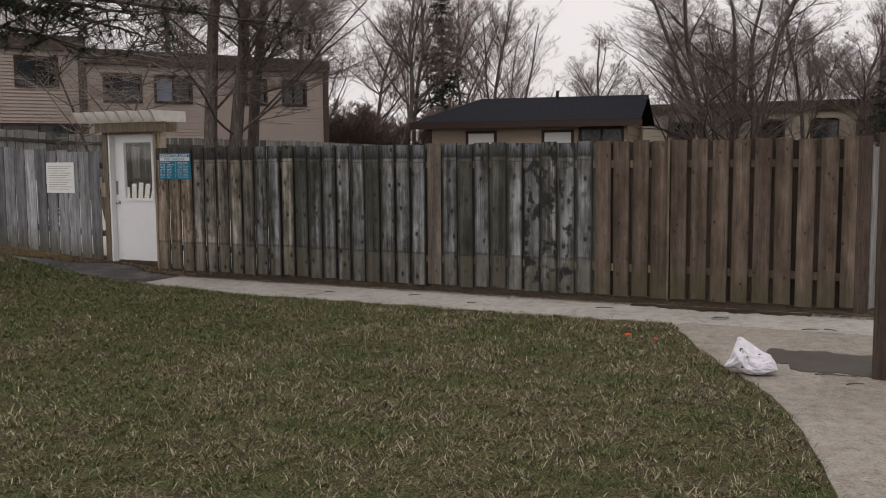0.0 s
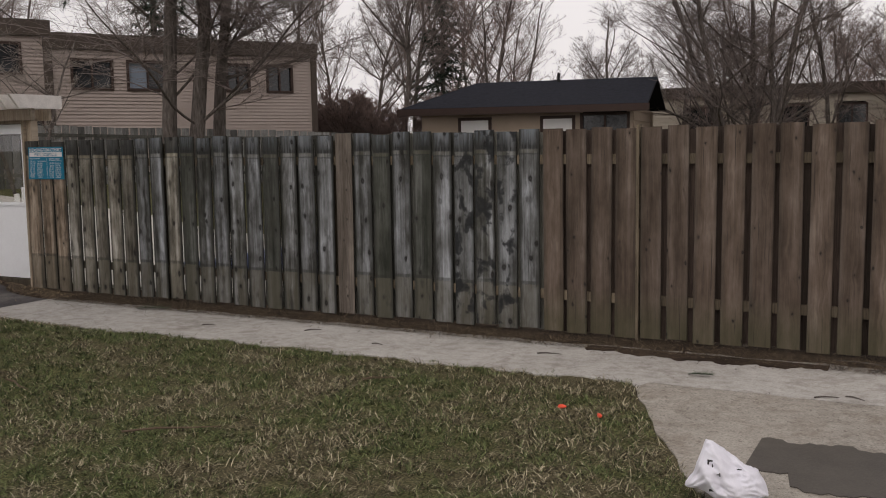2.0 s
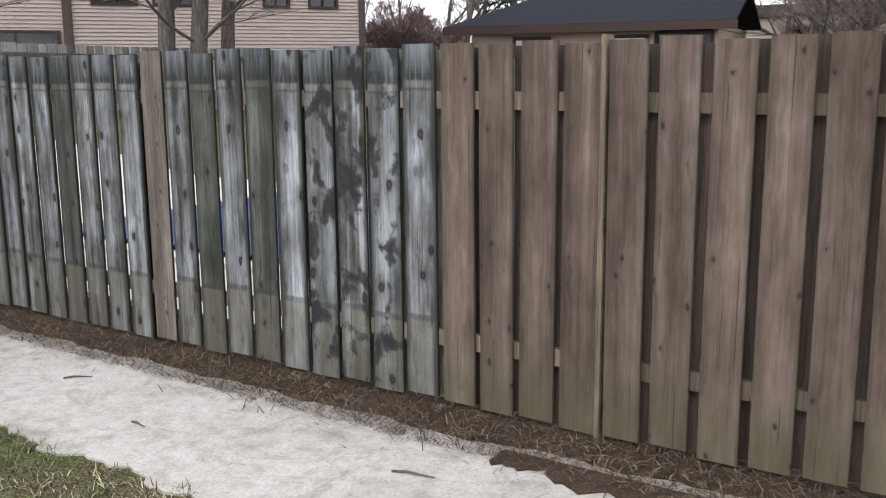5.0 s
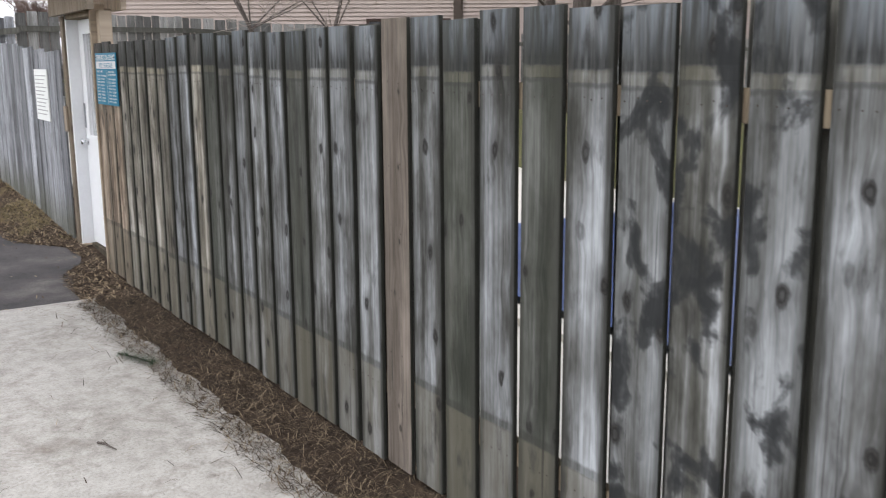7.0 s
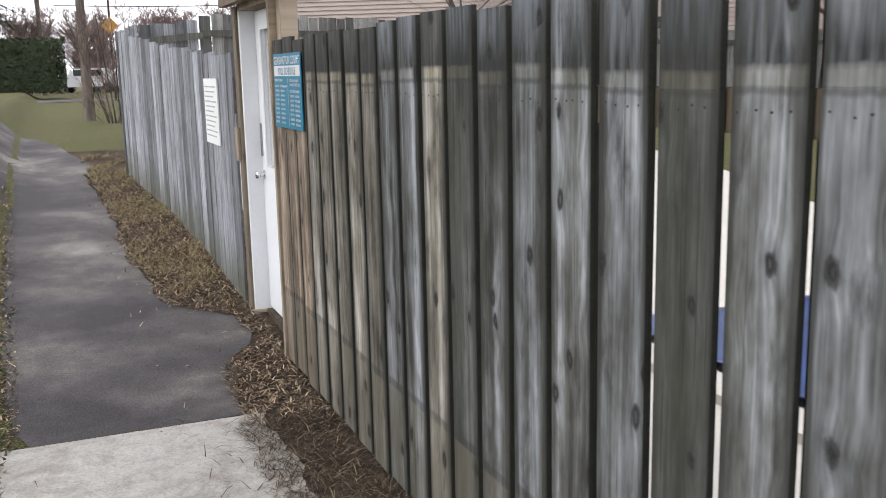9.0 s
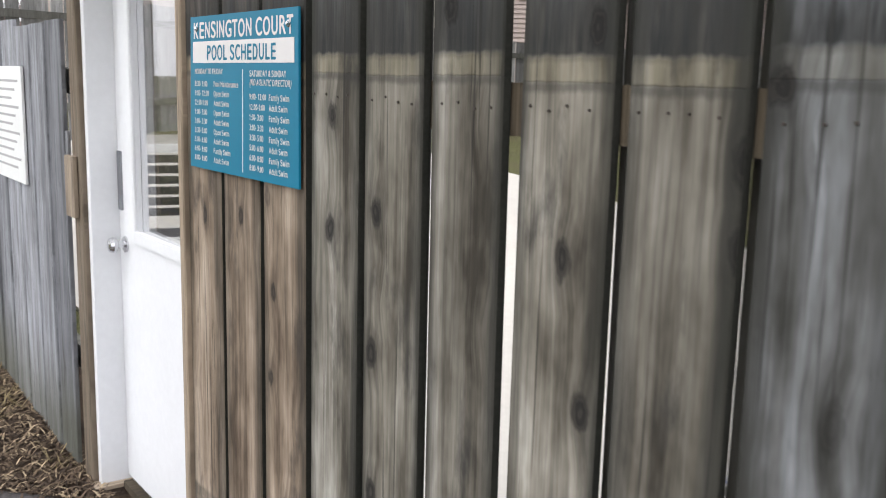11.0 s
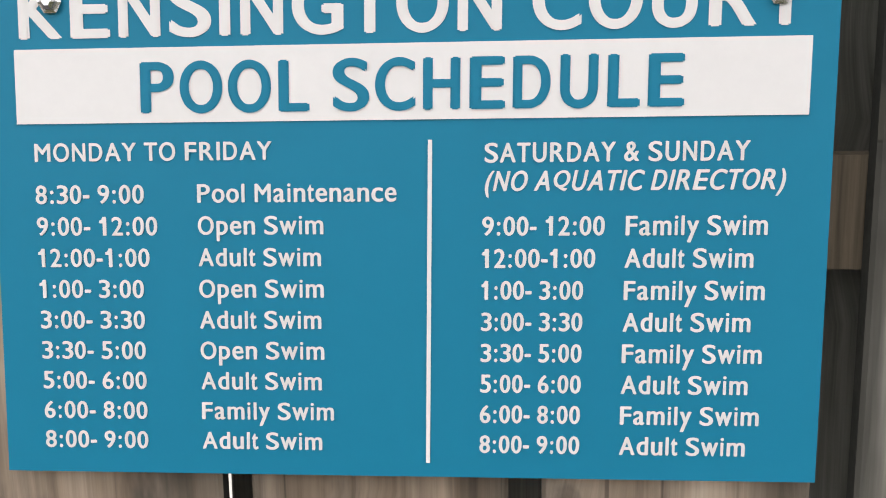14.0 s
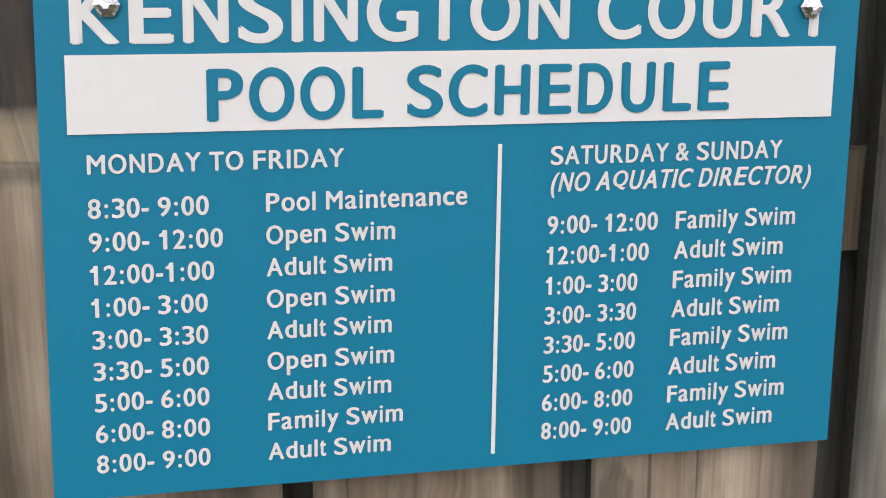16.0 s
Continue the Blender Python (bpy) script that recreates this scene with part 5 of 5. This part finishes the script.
# a pine whose lowest boughs reach over the lawn
pine = thing("pine_tree", place(-9.2, 4.6), "old pine with long drooping boughs over the lawn", "tree")
bm = bmesh.new()
tube(bm, [(0, 0, -0.2), (0.05, 0.05, 3), (0.1, 0, 6), (0, 0.1, 11)], [0.24, 0.2, 0.16, 0.05], 10)
part("trunk", bm, bark, pine)
rp = random.Random(77)
nv, nf, segs = [], [], []
for k in range(34):
    a = rp.uniform(0.55, 2.0) if k < 24 else rp.uniform(0, 6.28)
    z = rp.uniform(2.95, 4.0) if k < 24 else rp.uniform(4.5, 10)
    L = rp.uniform(2.6, 5.6) if k < 24 else rp.uniform(1.5, 4)
    d = Vector((math.cos(a), math.sin(a), 0))
    p, pts = Vector((0.05, 0.05, z)), []
    for j in range(13):
        pts.append(p.copy())
        d2 = (d + Vector((rp.uniform(-0.25, 0.25), rp.uniform(-0.25, 0.25), 0.1 - 0.022 * j))).normalized()
        p = p + d2 * L / 12
    segs.append((pts, [0.045 * (1 - 0.07 * j) for j in range(13)]))
    for j in range(4, 13):
        for s in range(3):
            e = Vector((rp.uniform(-1, 1), rp.uniform(-1, 1), rp.uniform(-0.5, 0.25))).normalized()
            tl = rp.uniform(0.25, 0.75)
            tw = [pts[j] + e * tl * f for f in (0, 0.5, 1)]
            segs.append((tw, [0.012, 0.008, 0.004]))
            if rp.random() < 0.62:
                for c in (0.45, 0.75, 1.0):
                    b = pts[j] + e * tl * c
                    for q in range(26):
                        n = (e * 0.6 + Vector((rp.uniform(-1, 1), rp.uniform(-1, 1), rp.uniform(-0.9, 0.7)))).normalized() * rp.uniform(0.09, 0.17)
                        w = n.cross(Vector((0.3, 0.5, 1))).normalized() * 0.004
                        o = len(nv)
                        nv += [b - w, b + w, b + n]
                        nf.append((o, o + 1, o + 2))
strands("bough", segs, 5, bark, pine)
raw("crown", nv, nf, needle_mat, pine)

# ---- far end of the asphalt walk ----
def pole(x, y, tall, r, label, material, boxy=False):
    p = thing("utility_pole", place(x, y), label, "utility pole")
    bm = bmesh.new()
    tube(bm, [(0, 0, -0.2), (0, 0, tall * 0.5), (0.03, 0, tall)], [r, r * 0.9, r * 0.75], 12)
    part("shaft", bm, material, p)
    if boxy:
        part("transformer", boxes((-0.35, -0.15, -0.15, 0.15, tall * 0.62, tall * 0.62 + 0.5), chamfer=0.04), steel, p)
    return p


pole(-26.6, 9.97, 9.0, 0.135, "grey wooden utility pole", post_wood)
pole(-62.5, 9.1, 11.0, 0.16, "distant utility pole with a transformer", post_wood, True)
sp = pole(-45.5, 11.7, 6.0, 0.05, "thin post with a yellow warning sign", dark_wood)
bm = bmesh.new()
box(bm, 0.05, 0.08, -0.24, 0.24, -0.24, 0.24, 0.01)
bmesh.ops.rotate(bm, cent=(0, 0, 0), matrix=Matrix.Rotation(radians(45), 3, "X"), verts=bm.verts)
bmesh.ops.translate(bm, vec=(0, 0, 2.9), verts=bm.verts)
part("sign_panel", bm, yellow, sp, "yellow diamond sign")


def leafy(name, m, size, count, leaf, material, seed, label, category):
    """A clipped hedge of many small leaves on a twiggy core."""
    rg = np.random.default_rng(seed)
    h = thing(name, m, label, category)
    p = rg.uniform(-1, 1, (count, 3))
    p /= np.maximum(np.abs(p).max(1), 0.01)[:, None] ** 0.92
    p *= rg.uniform(0.86, 1.04, (count, 1))
    p = p * np.array(size) / 2 + np.array([0, 0, size[2] / 2])
    a, b = rg.normal(size=(count, 3)) * leaf, rg.normal(size=(count, 3)) * leaf * 0.6
    v = np.stack([p - a, p + b, p + a, p - b], 1).reshape(-1, 3)
    raw("foliage", v.tolist(), [(i * 4, i * 4 + 1, i * 4 + 2, i * 4 + 3) for i in range(count)], material, h)
    part("core", boxes((-size[0] * 0.42, size[0] * 0.42, -size[1] * 0.42, size[1] * 0.42, 0.02, size[2] * 0.92), chamfer=0.2), material, h)
    return h


leafy("hedge", place(-52, 7.7), (3.0, 4.6, 2.3), 9000, 0.05, hedge_mat, 4, "clipped dark green hedge beside the drive", "hedge")
road = raw("road", [(-46, -30, 0.79), (-41, -30, 0.79), (-44, 9, 0.79), (-49, 40, 0.79), (-54, 40, 0.79), (-49, 9, 0.79)], [(0, 1, 2, 5), (5, 2, 3, 4)], asphalt)
tagged(road, "grey asphalt drive crossing beyond the walk", "road", kind="structure")


def car(m):
    c = thing("parked_car", m, "silver parked car seen far off by the road", "car")
    bm = bmesh.new()
    prof = [(-2.2, 0.35), (-2.2, 0.8), (-1.9, 0.95), (-1.1, 1.0), (-0.5, 1.45), (0.9, 1.48), (1.6, 1.05), (2.2, 0.95), (2.25, 0.4)]
    lo = [bm.verts.new((x, -0.85, z)) for x, z in prof]
    hi = [bm.verts.new((x, 0.85, z)) for x, z in prof]
    n = len(prof)
    for i in range(n):
        bm.faces.new((lo[i], lo[(i + 1) % n], hi[(i + 1) % n], hi[i]))
    bm.faces.new(lo[::-1])
    bm.faces.new(hi)
    part("body", bm, silver, c)
    for s in (-1, 1):
        part("side_window", boxes((-0.6, 1.1, s * 0.855 - 0.006, s * 0.855 + 0.006, 1.02, 1.38)), glass_dark, c)
        for x in (-1.4, 1.4):
            bm = bmesh.new()
            tube(bm, [(x, s * 0.7, 0.33), (x, s * 0.88, 0.33)], [0.33, 0.33], 16)
            part("wheel", bm, rubber, c)
    return c


car(place(-68, 11.6, 70))
shrub = bare_tree(place(-25.2, 10.5), 91, "leafless twiggy shrub by the fence end", twig=red_twig, tall=2.6, trunk_r=0.026, forks=6, depth=3, first=0.15, spread=0.55, bushy=0.6)
thicket = [bare_tree(place(-66, 16), 95, "bare reddish shrubs in the distance", "far shrubs", red_twig, tall=4.5, trunk_r=0.06, forks=8, depth=3, first=0.1, spread=0.5, min_r=0.012)]
for x, y, a in ((-70, 12, 50), (-64, 20, 120), (-72, 8.5, 200), (-68, 24, 300), (-75, 17, 10), (-66, 5, 170)):
    thicket.append(copy_thing(thicket[0], place(x, y, a)))
for i in range(9):
    t = copy_thing(thicket[0], place(-26 + i * 1.15 + rng2.uniform(-0.6, 0.6), 39 + rng2.uniform(-2, 3), rng2.uniform(0, 360)))
    s = rng2.uniform(0.45, 0.8)
    t.scale = (s * 1.2, s * 1.2, s)
wires = thing("power_lines", None, "thin dark overhead power lines", "cable")
for z0, z1, off in ((6.4, 6.8, 0), (5.6, 6.0, 0.8), (7.3, 7.6, -0.6)):
    bm = bmesh.new()
    pts = [(-62.5 + 20 * f, 9.1 + off + 26 * f, z0 + (z1 - z0) * f - 2.4 * f * (1 - f)) for f in [i / 12 for i in range(13)]]
    tube(bm, pts, [0.025] * 13, 5)
    part("wire", bm, rubber, wires)
copy_thing(protos[1], place(-55, 4.5, 30))
copy_thing(protos[3], place(-60, 1.5, 130))
conifer(place(-60, 6.3), 10.0, 3.0, 15, "evergreen beside the distant house", 0.05)

# ---- right-hand corner and small things ----
post = thing("dark_post", None, "dark stained square timber post on the concrete", "post")
part("shaft", boxes((-0.105, 0.11, 7.13, 7.35, 0.0, 1.84), chamfer=0.012), dark_wood, post)
part("cap_board", boxes((0.05, 0.15, 7.05, 7.13, 0.0, 1.8), chamfer=0.006), dark_wood, post)

bag = thing("plastic_bag", None, "crumpled white plastic bag with dark print on the concrete", "bag")
bm = bmesh.new()
bmesh.ops.create_icosphere(bm, subdivisions=5, radius=1.0)
for v in bm.verts:
    p = v.co.copy()
    peak = float(np.interp(p.x, [-1, -0.8, -0.6, -0.4, 0.0, 0.35, 0.7, 0.92, 1], [0.1, 0.24, 0.325, 0.3, 0.225, 0.19, 0.185, 0.13, 0.08]))
    f = 0.5 + 0.5 * p.z
    fold = 1 - abs(noise.noise(p * 2.6 + Vector((3, 1, 2)))) * 0.36 - abs(noise.noise(p * 6.0 + Vector((1, 5, 2)))) * 0.2
    ear = max(0.0, -p.x - 0.75) * (0.55 if abs(p.z + 0.1) < 0.25 else 0.0)
    v.co = Vector(((p.x - ear) * 0.185 * (0.86 + 0.14 * fold), p.y * 0.15 * (1 - 0.45 * f) * fold * 1.2, peak * f * (0.72 + 0.28 * fold)))
    v.co.y += 0.018 * math.sin(v.co.x * 60 + v.co.z * 35) * f
part("body", bm, bag_mat, bag)
for q in bag.children:
    q.data.polygons.foreach_set("use_smooth", [True] * len(q.data.polygons))
bm = bmesh.new()
for x, z, w, h in ((-0.095, 0.2, 0.004, 0.04), (-0.083, 0.21, 0.008, 0.006), (-0.075, 0.185, 0.003, 0.03), (-0.045, 0.155, 0.01, 0.004), (-0.04, 0.16, 0.003, 0.012), (0.055, 0.165, 0.02, 0.003), (-0.075, 0.075, 0.014, 0.008)):
    hit, at, nrm, _ = bag.children[0].ray_cast(Vector((x, -1, z)), Vector((0, 1, 0)))
    if hit:
        box(bm, x - w, x + w, at.y - 0.003, at.y + 0.002, z - h, z + h * 0.3, 0.0)
part("print", bm, ink_mat, bag, "smudged black print")
bag.matrix_basis = pose(-0.93, 6.93, 0.012, 0, 0, 10)

for x, y, a in ((-2.24, 8.11, 30), (-1.95, 8.02, 110)):
    o = thing("plastic_scrap", place(x, y, a), "small bright orange plastic scrap in the grass", "litter")
    bm = bmesh.new()
    bmesh.ops.create_icosphere(bm, subdivisions=2, radius=0.019)
    for v in bm.verts:
        v.co = Vector((v.co.x * 1.6, v.co.y * 0.9, v.co.z * 0.8 + 0.025)) * (1 + 0.4 * noise.noise(v.co * 40))
    part("body", bm, orange, o)


def sprig(x, y, a, size, label):
    s = thing("pine_sprig", pose(x, y, 0.02, 0, 0, a), label, "sprig")
    rg = random.Random(int(abs(x * 100)))
    bm = bmesh.new()
    tube(bm, [(-size / 2, 0, 0.005), (0, 0.01, 0.012), (size / 2, 0, 0.01)], [0.004, 0.003, 0.002], 5)
    part("stem", bm, bark, s)
    vv, ff = [], []
    for i in range(160):
        b = Vector((rg.uniform(-0.5, 0.5) * size, 0, 0.01))
        n = Vector((rg.uniform(0.2, 1), rg.uniform(-0.9, 0.9), rg.uniform(-0.05, 0.5))).normalized() * size * 0.28
        w = Vector((-n.y, n.x, 0)).normalized() * 0.0022
        o = len(vv)
        vv += [b - w, b + w, b + n]
        ff.append((o, o + 1, o + 2))
    raw("needles", vv, ff, sprig_mat, s)


sprig(-1.62, 9.3, 10, 0.16, "small green pine sprig dropped on concrete")
sprig(-7.6, 9.86, 20, 0.34, "green pine sprig lying at the path edge")


def stick(x, y, a, length, r, lift, label, material):
    s = thing("stick", pose(x, y, float(height(x, y)) + lift, 0, 0, a), label, "stick")
    bm = bmesh.new()
    tube(bm, [(-length / 2, 0, 0), (-length * 0.15, 0.03 * length, r), (length * 0.2, -0.02 * length, r), (length / 2, 0.02 * length, 0)], [r, r, r * 0.8, r * 0.4], 6)
    part("body", bm, material, s)


for x, y, a, l in ((-0.72, 9.05, 20, 0.16), (-0.55, 9.1, -30, 0.14), (-0.35, 7.12, 5, 0.3), (-0.2, 6.9, 30, 0.14), (-1.1, 6.3, -40, 0.25), (-0.95, 5.8, -20, 0.22), (-2.9, 9.55, 12, 0.2), (-4.4, 9.3, -8, 0.12), (-5.3, 9.6, 40, 0.16), (-6.4, 9.4, 20, 0.14), (-0.45, 10.15, -15, 0.7), (-0.3, 10.05, 20, 0.5)):
    stick(x, y, a, l, 0.0055, 0.017, "dark twig lying on the concrete", bark)
for x, y, a, l in ((-2.35, 5.2, 3, 0.28), (-4.2, 6.6, 35, 0.6), (-6.0, 6.9, -20, 0.45), (-3.7, 8.2, 30, 0.25)):
    stick(x, y, a, l, 0.007, 0.03, "pale dry twig in the grass", straw)
